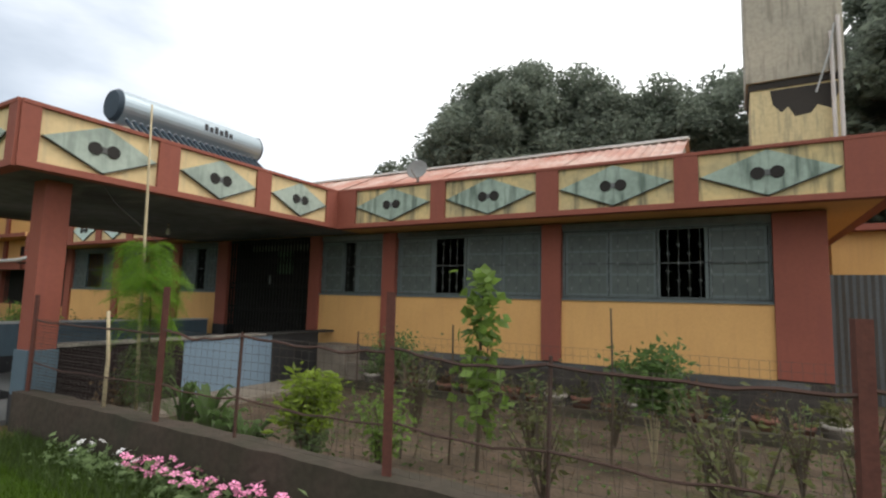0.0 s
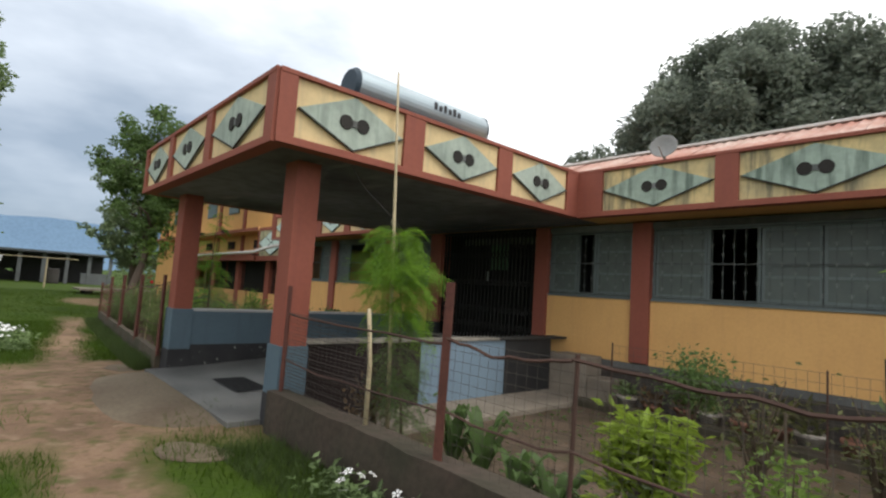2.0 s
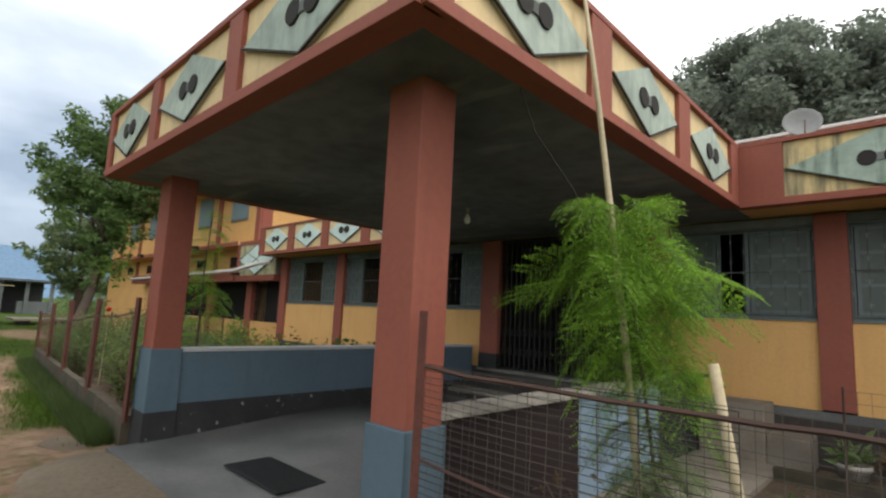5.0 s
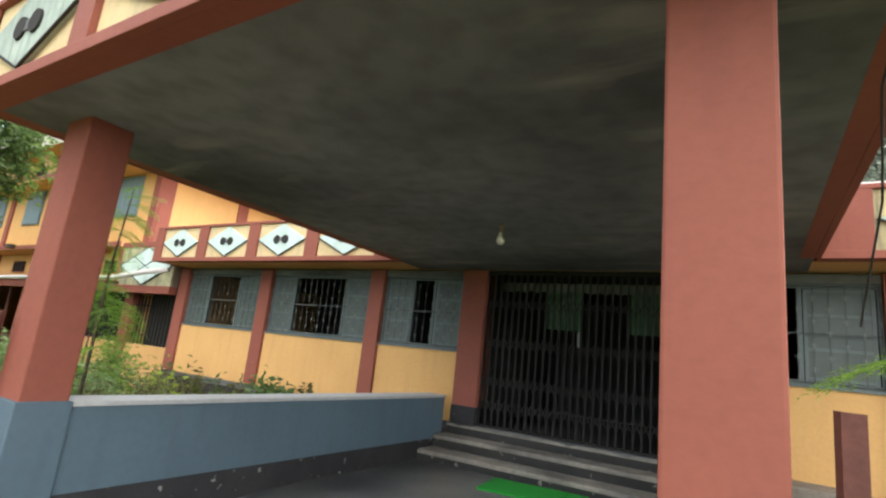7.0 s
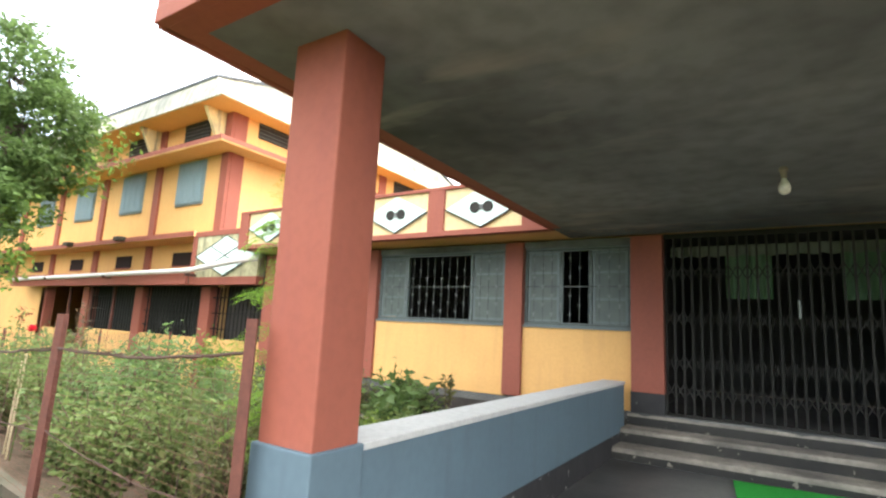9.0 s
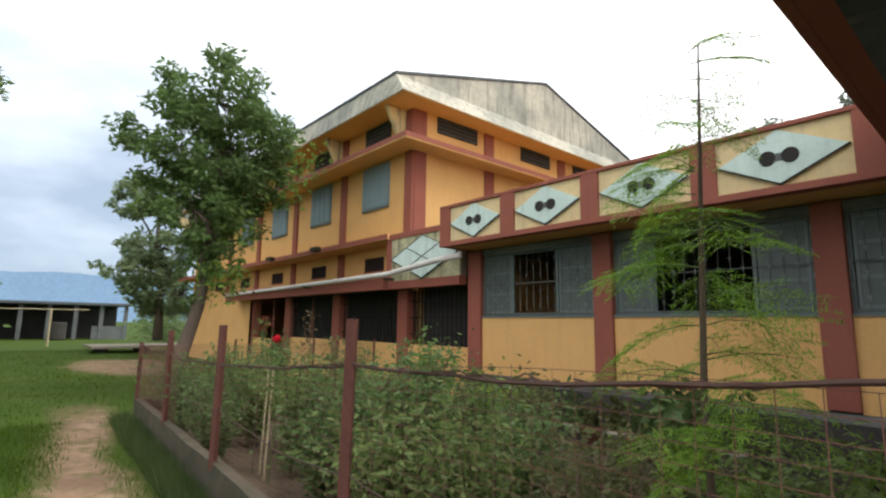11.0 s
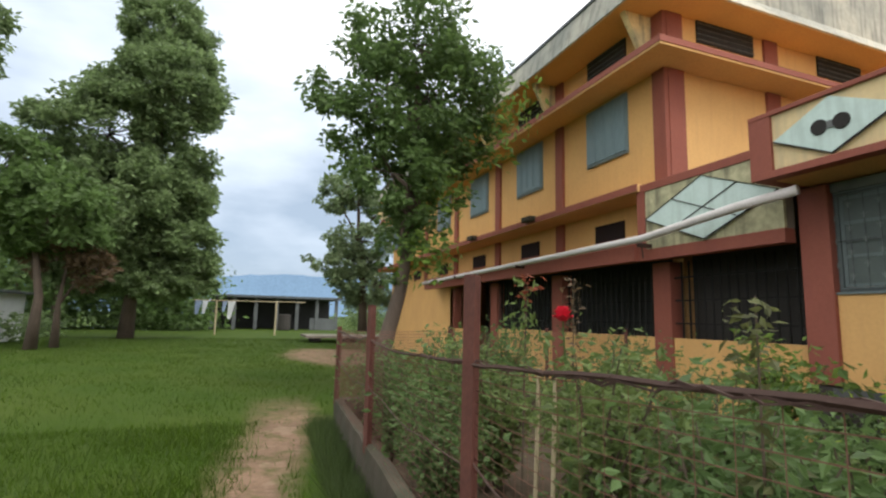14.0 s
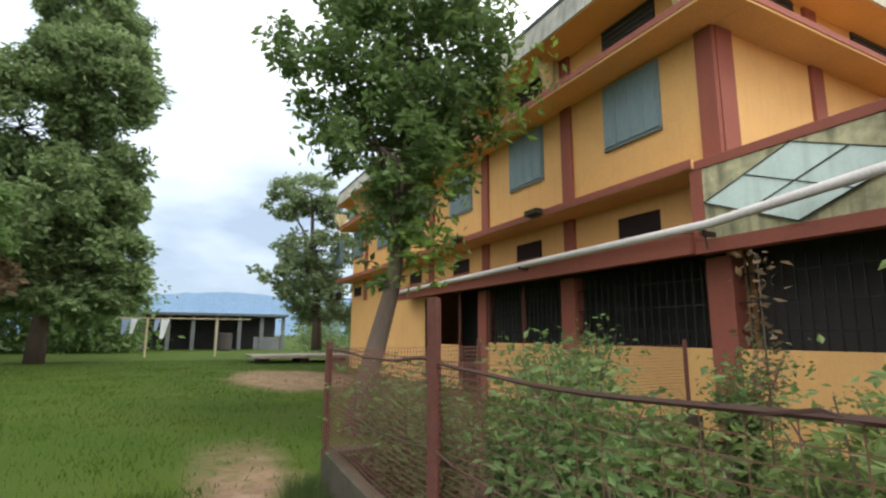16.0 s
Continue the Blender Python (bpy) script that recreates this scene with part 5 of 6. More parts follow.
# taller rose shoots
for k, (x, y, h) in enumerate(((-16.5, 3.6, 1.56), (-17.6, 4.7, 1.7), (-15.2, 3.75, 1.45), (-17.6, 3.6, 1.2), (-14.6, 3.9, 1.12), (-14.0, 4.2, 1.1), (-13.2, 3.7, 1.02))):
    t = thing("rose_shoot", x, y, -0.1, "tall thin rose shoot with small reddish leaves", "plant", "rose shoots")
    rp = random.Random(80 + k)
    part("stem", tube([(0, 0, 0), (0.04, 0, h * 0.6), (0.02, 0.03, h)], [0.007, 0.006, 0.003], 5), "twig", t)
    foliage("foliage", [(0.03 + rp.gauss(0, 0.045), rp.gauss(0, 0.045), rp.uniform(0.5, 1.0) * h) for _ in range(150)], 0.055, ("leaf_rose", "leaf_brown", "leaf_dusty")[k % 3], t, 90 + k)
    if k == 0:
        foliage("young_leaves", [(0.02 + rp.gauss(0, 0.03), 0.03 + rp.gauss(0, 0.03), h * rp.uniform(0.93, 1.03)) for _ in range(26)], 0.055, "leaf_red", t, 190, "young red-brown rose leaves")

# flower pots along the walls
pot_a = [(0.085, 0), (0.12, 0.17), (0.135, 0.175), (0.135, 0.21), (0.115, 0.21), (0.105, 0.17)]


def flower_pot(x, y, z, mat, seed, s=1.0, h=0.25, leaf_mat="leaf_mid", leaf=0.10, n=60, up=0.5):
    t = thing("flower_pot", x, y, z, "old clay flower pot with a small plant" if mat == "terracotta" else "grey cement flower pot with a small plant", "flower pot", "pots along the wall", rz=seed * 37 % 360)
    part("pot", lathe([(r * s, q * s) for r, q in pot_a], 14), mat, t, smooth=True)
    rp = random.Random(seed)
    foliage("foliage", [(rp.gauss(0, 0.06), rp.gauss(0, 0.06), 0.18 * s + abs(rp.gauss(0, h * 0.5))) for _ in range(n)], leaf, leaf_mat, t, seed, up=up, droop=0.0, aspect=0.35)
    return t


for k in range(19):
    x = -5.55 + 0.36 * k
    rp = random.Random(200 + k)
    flower_pot(x + rp.uniform(-.05, .05), 7.42 + rp.uniform(-.06, .06), 0.0, ("pot_cement", "terracotta", "terracotta")[k % 3], 300 + k, rp.uniform(0.85, 1.25), rp.uniform(0.16, 0.4),
               rp.choice(("leaf_mid", "leaf_dusty", "leaf_dark", "leaf_brown")), rp.uniform(0.07, 0.16), 55, 0.6)
for k in range(13):
    x = -17.2 + 0.33 * k
    rp = random.Random(240 + k)
    flower_pot(x, 7.35 + rp.uniform(-.1, .1), -0.05, ("pot_cement", "terracotta")[k % 2], 340 + k, 1.1, rp.uniform(0.35, 0.6), rp.choice(("leaf_mid", "leaf_light", "leaf_hedge", "leaf_dusty")), 0.12, 150, 0.3)
bush("pot_shrub", -17.3, 6.7, -0.1, 1.25, 0.45, "leaf_light", "light green shrub at the end of the pot row", 1500, 0.09, 75, 12, 0.3, group="garden bushes")
bush("broad_bush", -13.75, 7.2, -0.05, 0.86, 0.46, "leaf_hedge", "glossy green bush below the yellow wall", 900, 0.15, 71, 9, 0.3, 0.1, aspect=0.6, group="garden bushes")
bush("fern_clump", -12.0, 7.2, -0.05, 0.55, 0.42, "leaf_light", "low green fern clump beside the porch wall", 420, 0.10, 72, 14, 0.3, aspect=0.25, category="fern")
bush("thin_plant", -13.05, 7.45, -0.05, 1.12, 0.10, "leaf_dusty", "thin upright plant below the yellow wall", 60, 0.10, 73, 2, 0.5)
for k, (x, y) in enumerate(((-11.9, 6.6), (-12.5, 6.7), (-13.3, 6.4), (-14.0, 6.7), (-12.9, 5.9))):
    bush("low_plant", x, y, -0.08, 0.42, 0.3, ("leaf_light", "leaf_mid", "leaf_lime")[k % 3], "low bright green plant in the garden bed", 260, 0.09, 160 + k, 8, 0.25, 0.1, aspect=0.4, group="low garden plants", category="plant")
bush("lime_shrub", -15.9, 6.6, -0.1, 0.8, 0.5, "leaf_lime", "lime-green shrub in the rose garden", 520, 0.11, 74, 12, 0.3, group="garden bushes")

# pink and white flowers at the foot of the kerb
fl = thing("flower_border", -3.4, 2.52, 0.0, "pink flowers growing along the foot of the kerb", "flowers", kind="stuff")
rp = random.Random(5)
for nm, mat, n, xr in (("pink_petals", "petal_pink", 90, (-0.95, 1.1)), ("white_petals", "petal_white", 12, (-1.9, -0.8))):
    bm = bmesh.new()
    for _ in range(n):
        c = Vector((rp.uniform(*xr), rp.gauss(0, 0.07), rp.uniform(0.12, 0.24)))
        tl = pose(*c, rp.uniform(-30, 40), rp.uniform(-30, 30), rp.uniform(0, 360))
        for k in range(5):
            a = 2 * math.pi * k / 5
            q = [bm.verts.new(tl @ Vector((0.034 * math.cos(a + u) * rr, 0.034 * math.sin(a + u) * rr, zz))) for u, rr, zz in ((0, 0.1, 0), (-0.45, 0.9, 0.006), (0, 1.15, 0.002), (0.45, 0.9, 0.006))]
            bm.faces.new(q)
    part(nm, bm, mat, fl)
foliage("foliage", [(rp.uniform(-2.1, 1.3), rp.gauss(0, 0.10), abs(rp.gauss(0.07, 0.06))) for _ in range(1300)], 0.07, "leaf_dark", fl, 4, up=0.4)

# daisy bed across the yard
db = thing("daisy_bed", -14.9, 0.55, -0.12, "clump of white daisies by the path", "flowers", kind="stuff")
bm = bmesh.new()
pts = []
for _ in range(150):
    a, q = rp.uniform(0, 6.283), 0.75 * math.sqrt(rp.random())
    c = Vector((q * math.cos(a) * 1.1, q * math.sin(a), 0.30 + rp.uniform(0, 0.14)))
    bmesh.ops.create_circle(bm, cap_ends=True, segments=7, radius=0.035, matrix=pose(*c, rp.uniform(-35, 35), rp.uniform(-35, 35), 0))
for _ in range(1500):
    a, q = rp.uniform(0, 6.283), 0.85 * math.sqrt(rp.random())
    pts.append((q * math.cos(a) * 1.1, q * math.sin(a), rp.uniform(0.0, 0.33)))
part("petals", bm, "petal_white", db)
foliage("foliage", pts, 0.09, "leaf_dark", db, 14, up=0.3)

# ---- small things of the porch ----
m_ = thing("door_mat", -9.02, 3.24, porch_z(3.24) + 0.004, "black rubber mat on the porch floor", "mat")
bmx = box(-0.46, 0.46, -0.22, 0.22, 0.0, 0.012, bevel=0.003)
part("mat", bmx, "mat_black", m_)
for k in range(20):
    part("rib", box(-0.44 + 0.0465 * k - 0.012, -0.44 + 0.0465 * k + 0.012, -0.20, 0.20, 0.012, 0.017), "mat_black", m_)
m_ = thing("green_mat", -9.06, 6.88, 0.191, "bright green coir mat below the steps", "mat", rz=6)
part("mat", box(-0.53, 0.53, -0.31, 0.31, 0.0, 0.02, bevel=0.004), "mat_green", m_)
bl = thing("light_bulb", -9.12, 5.67, 2.82, "unlit white bulb hanging from the porch ceiling", "lamp")
part("holder", lathe([(0.022, 0.0), (0.03, -0.01), (0.03, -0.03), (0.02, -0.035), (0.02, -0.085), (0.016, -0.09)], 12), "bulb_holder", bl, smooth=True)
part("bulb", lathe([(0.016, -0.088), (0.02, -0.105), (0.034, -0.13), (0.042, -0.16), (0.038, -0.19), (0.02, -0.208), (0.004, -0.211)], 16), "bulb_glass", bl, smooth=True)
cb = thing("loose_cable", -6.62, 3.25, 2.80, "loose grey cable hanging from the porch roof", "cable")
part("cable", tube([(0, 0, 0), (-0.03, 0.2, -0.2), (0.02, 0.6, -0.5), (0.0, 1.1, -0.95)], 0.005, 5), "soot", cb)
ramp = bmesh.new()
rv = []
for i in range(13):
    f = i / 12
    row = []
    for j in range(6):
        g = j / 5
        x = -11.3 + 4.2 * f
        yy = 2.46 - g * (0.30 + 0.85 * math.sin(math.pi * (0.08 + 0.86 * f)) ** 0.8 + 0.22 * noise.noise((f * 6, 0, 1)))
        e = min(1.0, min(f, 1 - f) * 5)
        row.append(ramp.verts.new((x, yy, 0.052 * e - 0.03 * (1 - e) - 0.095 * g ** 1.4 + 0.03 * g * (1 - g) * 4 * e + ground_z(x, yy) * max(g, 1 - e))))
    rv.append(row)
for a, b in zip(rv, rv[1:]):
    for k in range(5):
        ramp.faces.new((a[k], a[k + 1], b[k + 1], b[k]))
bmesh.ops.recalc_face_normals(ramp, faces=ramp.faces[:])
tagged(obj("pavement", ramp, "ramp_cement", smooth=True), "worn cement apron before the porch, dusted with soil", "pavement", kind="structure")
for k, (x, y, r) in enumerate(((-11.6, 2.3, 0.38), (-6.7, 1.95, 0.36))):
    bm = bmesh.new()
    ring = [bm.verts.new((r * math.cos(a) * (1 + 0.25 * noise.noise((a, k, 0))), 0.6 * r * math.sin(a) * (1 + 0.25 * noise.noise((a, k, 4))), 0.0)) for a in [6.283 * i / 14 for i in range(14)]]
    top = [bm.verts.new((v.co.x * 0.93, v.co.y * 0.93, 0.018)) for v in ring]
    bm.faces.new(top)
    for i in range(14):
        bm.faces.new((ring[i], ring[(i + 1) % 14], top[(i + 1) % 14], top[i]))
    st = obj("flat_stone", bm, "ramp_cement")
    st.matrix_basis = pose(x, y, ground_z(x, y) - 0.005, 0, 0, 30 * k)
    tagged(st, "flat pale stone half sunk in the yard", "stone", "yard stones")


# ---- roof things ----
heater = thing("solar_heater", -8.2, 5.4, 2.95, "grey steel solar water heater tank on the porch roof", "water heater")
part("tank", tube([(0, -1.32, 1.42), (0, -1.28, 1.42), (0, 1.28, 1.42), (0, 1.32, 1.42)], [0.235, 0.255, 0.255, 0.235], 28), "heater_steel", heater, smooth=False)
part("end_cap", tube([(0, -1.36, 1.42), (0, -1.30, 1.42)], [0.22, 0.262], 28), "heater_cap", heater)
part("end_cap", tube([(0, 1.30, 1.42), (0, 1.35, 1.42)], [0.262, 0.22], 28), "heater_cap", heater)
for k in range(22):
    y = -1.2 + 2.4 * k / 21
    part("glass_tube", tube([(0.12, y, 1.22), (0.75, y, 0.72)], 0.026, 8), "heater_cap", heater)
for k in range(22):
    y = -1.2 + 2.4 * k / 21
    part("tube_collar", tube([(0.11, y, 1.235), (0.155, y, 1.195)], 0.034, 8), "cloth_white", heater)
for y in (-1.1, 0.0, 1.1):
    fr = bmesh.new()
    tube([(0.12, y, 1.2), (0.85, y, 0.0)], 0.02, 5, fr)
    tube([(-0.15, y, 1.2), (-0.3, y, 0.0)], 0.02, 5, fr)
    part("stand", fr, "white_edge", heater)
# worn lettering reduced to plain bars
for k in range(6):
    part("letter_bar", box(0.252, 0.258, 0.05 + 0.10 * k, 0.115 + 0.10 * k, 1.41, 1.50 if k % 2 else 1.53), "heater_letters", heater)

dish = thing("satellite_dish", -6.2, 9.6, 2.94, "small grey satellite dish on the roof", "satellite dish")
part("mast", tube([(0, 0, 0), (0, 0, 1.35)], 0.03, 8), "dish_grey", dish)
bm = lathe([(0.04, 0.0), (0.16, 0.015), (0.28, 0.05), (0.34, 0.085), (0.33, 0.09), (0.27, 0.06), (0.04, 0.012)], 24)
part("reflector", bm, "dish_grey", dish, smooth=True).matrix_basis = pose(0.0, -0.03, 1.5, 70, 0, 15) @ Matrix.Scale(0.72, 4)
part("feed_arm", tube([(0.03, -0.05, 1.25), (0.1, -0.45, 1.42)], 0.012, 6), "dish_grey", dish)

tower = thing("water_tower", 1.5, 17.2, 0, "cream and grey concrete water tower with sooty stains", "water tower")
part("shaft", box(-1.02, 1.02, -1.0, 1.0, 0, 7.55), "tank_paint", tower, "cream painted shaft")
# ledge is coloured near-black as the tank's shadow line
part("ledge", box(-1.06, 1.06, -1.04, 1.04, 7.55, 7.75, bevel=0.03), "soot", tower, "near-black ledge drawn as the shadow line under the tank")
part("tank", box(-1.12, 1.10, -1.12, 1.1, 7.75, 12.0, bevel=0.03), "tank_grey", tower, "grey stained concrete tank")
part("soot_stain", prism([(-0.55, 7.5), (-0.5, 7.1), (-0.3, 6.85), (-0.15, 7.0), (0.0, 6.7), (0.35, 6.75), (0.5, 6.95), (0.8, 6.8), (0.95, 7.2), (0.95, 7.5)], 0.004), "soot", tower).matrix_basis = pose(0, -1.005, 0)
part("pipe", tube([(0.82, -1.17, 5.0), (0.82, -1.2, 7.6), (0.82, -1.2, 8.8)], 0.05, 8), "pvc_pipe", tower)
part("pipe", tube([(0.98, -1.2, 5.0), (0.98, -1.2, 9.2)], 0.05, 8), "pvc_pipe", tower)
part("overflow_hose", tube([(0.9, -1.2, 9.0), (0.75, -1.3, 8.2), (0.45, -1.25, 7.2)], 0.025, 6), "cap_cement", tower)

# yard beyond the corner of the low building
yw = thing("sheet_fence", 3.4, 11.0, 0, "dark corrugated sheet fence behind the building corner", "fence")
bm = bmesh.new()
vs = [[bm.verts.new((-2.3 + 0.05 * k, 0.02 * (k % 2), z)) for z in (0.0, 2.15)] for k in range(130)]
for a, b in zip(vs, vs[1:]):
    bm.faces.new((a[0], b[0], b[1], a[1]))
part("sheet", bm, "zinc_sheet", yw)
part("rail", box(-2.3, 4.2, 0.03, 0.08, 2.05, 2.12), "post_rust", yw)
hs = thing("yellow_house", 4.6, 15.5, 0, "yellow house wall seen past the building corner", "house")
part("wall", box(-2.6, 3, -0.3, 3, 0, 3.4), "yellow_paint", hs)
part("roof", box(-2.8, 3.2, -0.6, 3.2, 3.4, 3.55), "red_paint", hs)

# ---- trees ----
def tree(name, x, y, z, label, crowns, trunk, leaf_mat, leaf, density, seed, bark="bark", group="", extra=None, droop=0.35, fine=1.0):
    """crowns: (cx, cy, cz, rx, ry, rz) lobes about the root; the trunk runs through its points and limbs reach into the lobes."""
    rp = random.Random(seed)
    nr = np.random.default_rng(seed)
    t = thing(name, x, y, z, label, "tree", group)
    bm = bmesh.new()
    pts, r0 = trunk
    n = len(pts)
    tube(pts, [r0 * (1.25 if i == 0 else 1 - 0.65 * i / (n - 1)) for i in range(n)], 10, bm)
    top = Vector(pts[-1])
    leaves = []
    for cx, cy, cz, rx, ry, rz in crowns:
        base = Vector(pts[-1 if cz > pts[-1][2] else -2])
        c = Vector((cx, cy, cz))
        midp = base.lerp(c, 0.5) + Vector((rp.uniform(-.2, .2), rp.uniform(-.2, .2), 0.15))
        tube([base, midp, c], [r0 * 0.42, r0 * 0.28, r0 * 0.1], 6, bm)
        vol = (rx * ry * rz) ** (2 / 3)
        nclump = max(6, int(26 * min(2.2, vol ** 0.5) * fine * fine))
        for _ in range(nclump):
            d = nr.normal(size=3)
            d /= np.linalg.norm(d)
            q = rp.uniform(0.45, 1.0) ** 0.6
            cc = np.array((cx + d[0] * rx * q, cy + d[1] * ry * q, cz + d[2] * rz * q))
            s = 0.24 * (rx * ry * rz) ** (1 / 3) * rp.uniform(0.55, 1.1) / fine ** 0.75
            k = int(density * s * s * 24) + 8
            o = nr.normal(size=(k, 3))
            o *= (nr.random((k, 1)) ** 0.45) / np.linalg.norm(o, axis=1, keepdims=True)
            leaves.append(cc + o * np.array((s, s, s * 0.85)) * 1.3)
            if rp.random() < 0.4:
                tube([c, c.lerp(Vector(cc), 0.6), Vector(cc)], [r0 * 0.09, r0 * 0.06, r0 * 0.02], 4, bm)
    part("trunk", bm, bark, t, smooth=True)
    foliage("crown", np.concatenate(leaves), leaf, leaf_mat, t, seed, droop=droop)
    if extra:
        foliage("light_leaves", np.concatenate([np.array(c) + np.clip(nr.normal(size=(k, 3)), -1.5, 1.5) * s for c, s, k in extra]), leaf, "leaf_light", t, seed + 1, droop=droop)
    return t


tree("shade_tree", -22.8, 4.3, -0.12, "leafy young tree leaning in front of the hall",
     [(0.1, 0.8, 5.5, 1.4, 1.3, 1.6), (-0.2, -0.25, 5.3, 1.15, 1.1, 1.3), (0.2, 0.4, 6.45, 1.25, 1.25, 1.0), (0.2, 1.3, 4.8, 1.0, 0.85, 0.9), (-0.6, 1.0, 4.0, 1.0, 1.0, 1.0), (0.3, 0.1, 3.9, 0.9, 0.8, 0.9), (0.4, 0.7, 3.4, 0.6, 0.6, 0.5), (0.3, 1.5, 5.8, 0.9, 0.85, 0.9), (0.1, 0.35, 2.5, 0.42, 0.42, 0.6), (0.1, 0.5, 3.1, 0.5, 0.5, 0.6)],
     ([(0, 0, 0), (0.05, 0.15, 0.9), (0.1, 0.4, 1.9), (0.15, 0.55, 3.2), (0.1, 0.6, 5.0)], 0.17), "leaf_mid", 0.15, 62, 41, "bark",
     extra=[((0.6, 1.9, 4.6), 0.28, 150), ((0.5, 0.9, 2.6), 0.22, 130), ((-0.4, -0.5, 4.3), 0.3, 120), ((0.6, 1.0, 3.6), 0.25, 120), ((0.6, 2.3, 5.4), 0.32, 170), ((0.5, 0.6, 2.4), 0.28, 160)])
tree("lawn_tree", -44.2, -3.4, -0.12, "tall dark green tree on the lawn",
     [(0, -0.3, 7.0, 3.6, 3.6, 3.2), (-1, -1.9, 10.8, 3.7, 3.4, 3.2), (0.5, 1.0, 13.0, 3.0, 3.0, 2.8), (0, 0.5, 16.5, 2.3, 2.3, 2.6), (0, 1.5, 8.0, 2.4, 2.4, 2.6), (0, -3.2, 6.0, 2.6, 2.6, 2.2), (0, 2.1, 4.8, 2.1, 2.1, 1.8), (0, 2.8, 3.4, 1.5, 1.5, 1.2), (0.3, -2.6, 4.0, 2.2, 2.2, 1.3), (0.4, 1.4, 3.0, 2.0, 2.2, 1.0), (0.2, -0.8, 3.2, 2.2, 2.4, 1.2)],
     ([(0, 0, 0), (0.1, 0.1, 3), (0, 0.2, 8), (0, 0.3, 13)], 0.33), "leaf_dark", 0.30, 28, 42, group="lawn trees", fine=1.3)
tree("lawn_tree", -35.5, -4.6, -0.12, "slender tree with brownish leaves low on the trunk",
     [(0, 0.0, 4.8, 2.0, 2.0, 1.6), (0, -1.6, 6.0, 2.0, 2.0, 1.7)],
     ([(0, 0, 0), (0.1, 0.1, 1.8), (0, -0.2, 3.4), (0, -0.5, 5)], 0.17), "leaf_mid", 0.30, 24, 43, "bark", "lawn trees", fine=1.2)
tree("brown_tree", -36.5, -4.2, -0.12, "small tree with withered brown leaves",
     [(0, 0.0, 3.4, 1.3, 1.3, 0.9), (0, 0.8, 3.0, 0.9, 0.9, 0.8)],
     ([(0, 0, 0), (0.1, 0.0, 1.5), (0, 0.1, 3.0)], 0.13), "leaf_brown", 0.30, 16, 44, "bark")
tree("lawn_tree", -37.0, -10.4, -0.12, "dark green tree at the edge of the lawn",
     [(0, 0, 8.0, 3.4, 3.2, 3.2), (0, 0.5, 12.0, 2.9, 2.8, 3.0), (0, -2.5, 9.0, 3.2, 3.0, 3.0), (0, 1.0, 5.0, 2.6, 2.4, 2.0)],
     ([(0, 0, 0), (0.1, 0.1, 3), (0, 0.2, 8), (0, 0.3, 11)], 0.3), "leaf_dark", 0.30, 26, 45, group="lawn trees", fine=1.3)
tree("back_tree", -40.5, 7.9, 0.5, "pale green tree with layered branches behind the hall",
     [(0, -0.7, 7.5, 2.0, 1.9, 0.7), (0, -1.7, 6.7, 1.2, 1.2, 0.6), (0, 0.9, 6.7, 1.3, 1.2, 0.7), (0, -0.1, 4.7, 2.0, 2.3, 0.9), (0, -1.1, 3.5, 1.8, 1.9, 0.8), (0, 0.6, 2.4, 1.8, 2.4, 1.2)],
     ([(0, 0, 0), (0.1, -0.1, 2.5), (0, -0.4, 4.6), (0, -0.5, 7.0)], 0.2), "leaf_pale", 0.26, 28, 46, "bark", fine=1.2)
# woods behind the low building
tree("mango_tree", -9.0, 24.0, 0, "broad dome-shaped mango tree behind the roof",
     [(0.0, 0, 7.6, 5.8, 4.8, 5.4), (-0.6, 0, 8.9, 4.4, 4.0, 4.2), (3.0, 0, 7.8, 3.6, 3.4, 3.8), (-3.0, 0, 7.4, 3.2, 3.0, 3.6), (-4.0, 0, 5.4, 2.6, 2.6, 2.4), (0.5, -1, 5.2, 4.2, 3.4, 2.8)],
     ([(0, 0, 0), (0.1, 0.1, 2), (0, 0.2, 5), (0, 0.3, 8)], 0.4), "leaf_hazy", 0.24, 40, 47, group="woods behind the roof", fine=1.7)
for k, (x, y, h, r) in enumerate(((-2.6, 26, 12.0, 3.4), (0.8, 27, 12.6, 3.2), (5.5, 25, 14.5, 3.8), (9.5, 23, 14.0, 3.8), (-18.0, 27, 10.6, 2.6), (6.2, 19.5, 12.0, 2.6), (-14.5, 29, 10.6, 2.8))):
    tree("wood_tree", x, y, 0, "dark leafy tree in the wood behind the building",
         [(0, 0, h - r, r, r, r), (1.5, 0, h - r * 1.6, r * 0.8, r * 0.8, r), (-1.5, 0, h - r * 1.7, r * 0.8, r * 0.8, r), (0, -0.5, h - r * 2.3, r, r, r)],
         ([(0, 0, 0), (0.1, 0.1, 2), (0, 0.2, h * 0.4), (0, 0.3, h * 0.7)], 0.3), "leaf_hazy", 0.28, 30, 100 + k, group="woods behind the roof", fine=1.35)
tree("corner_tree", 4.4, 12.6, 0, "light green tree past the building corner",
     [(0, 0, 3.2, 1.2, 1.2, 1.0), (0.8, 0, 2.6, 1.0, 1.0, 0.8)], ([(0, 0, 0), (0, 0, 1.2), (0, 0, 2.4)], 0.1), "leaf_light", 0.18, 40, 120)

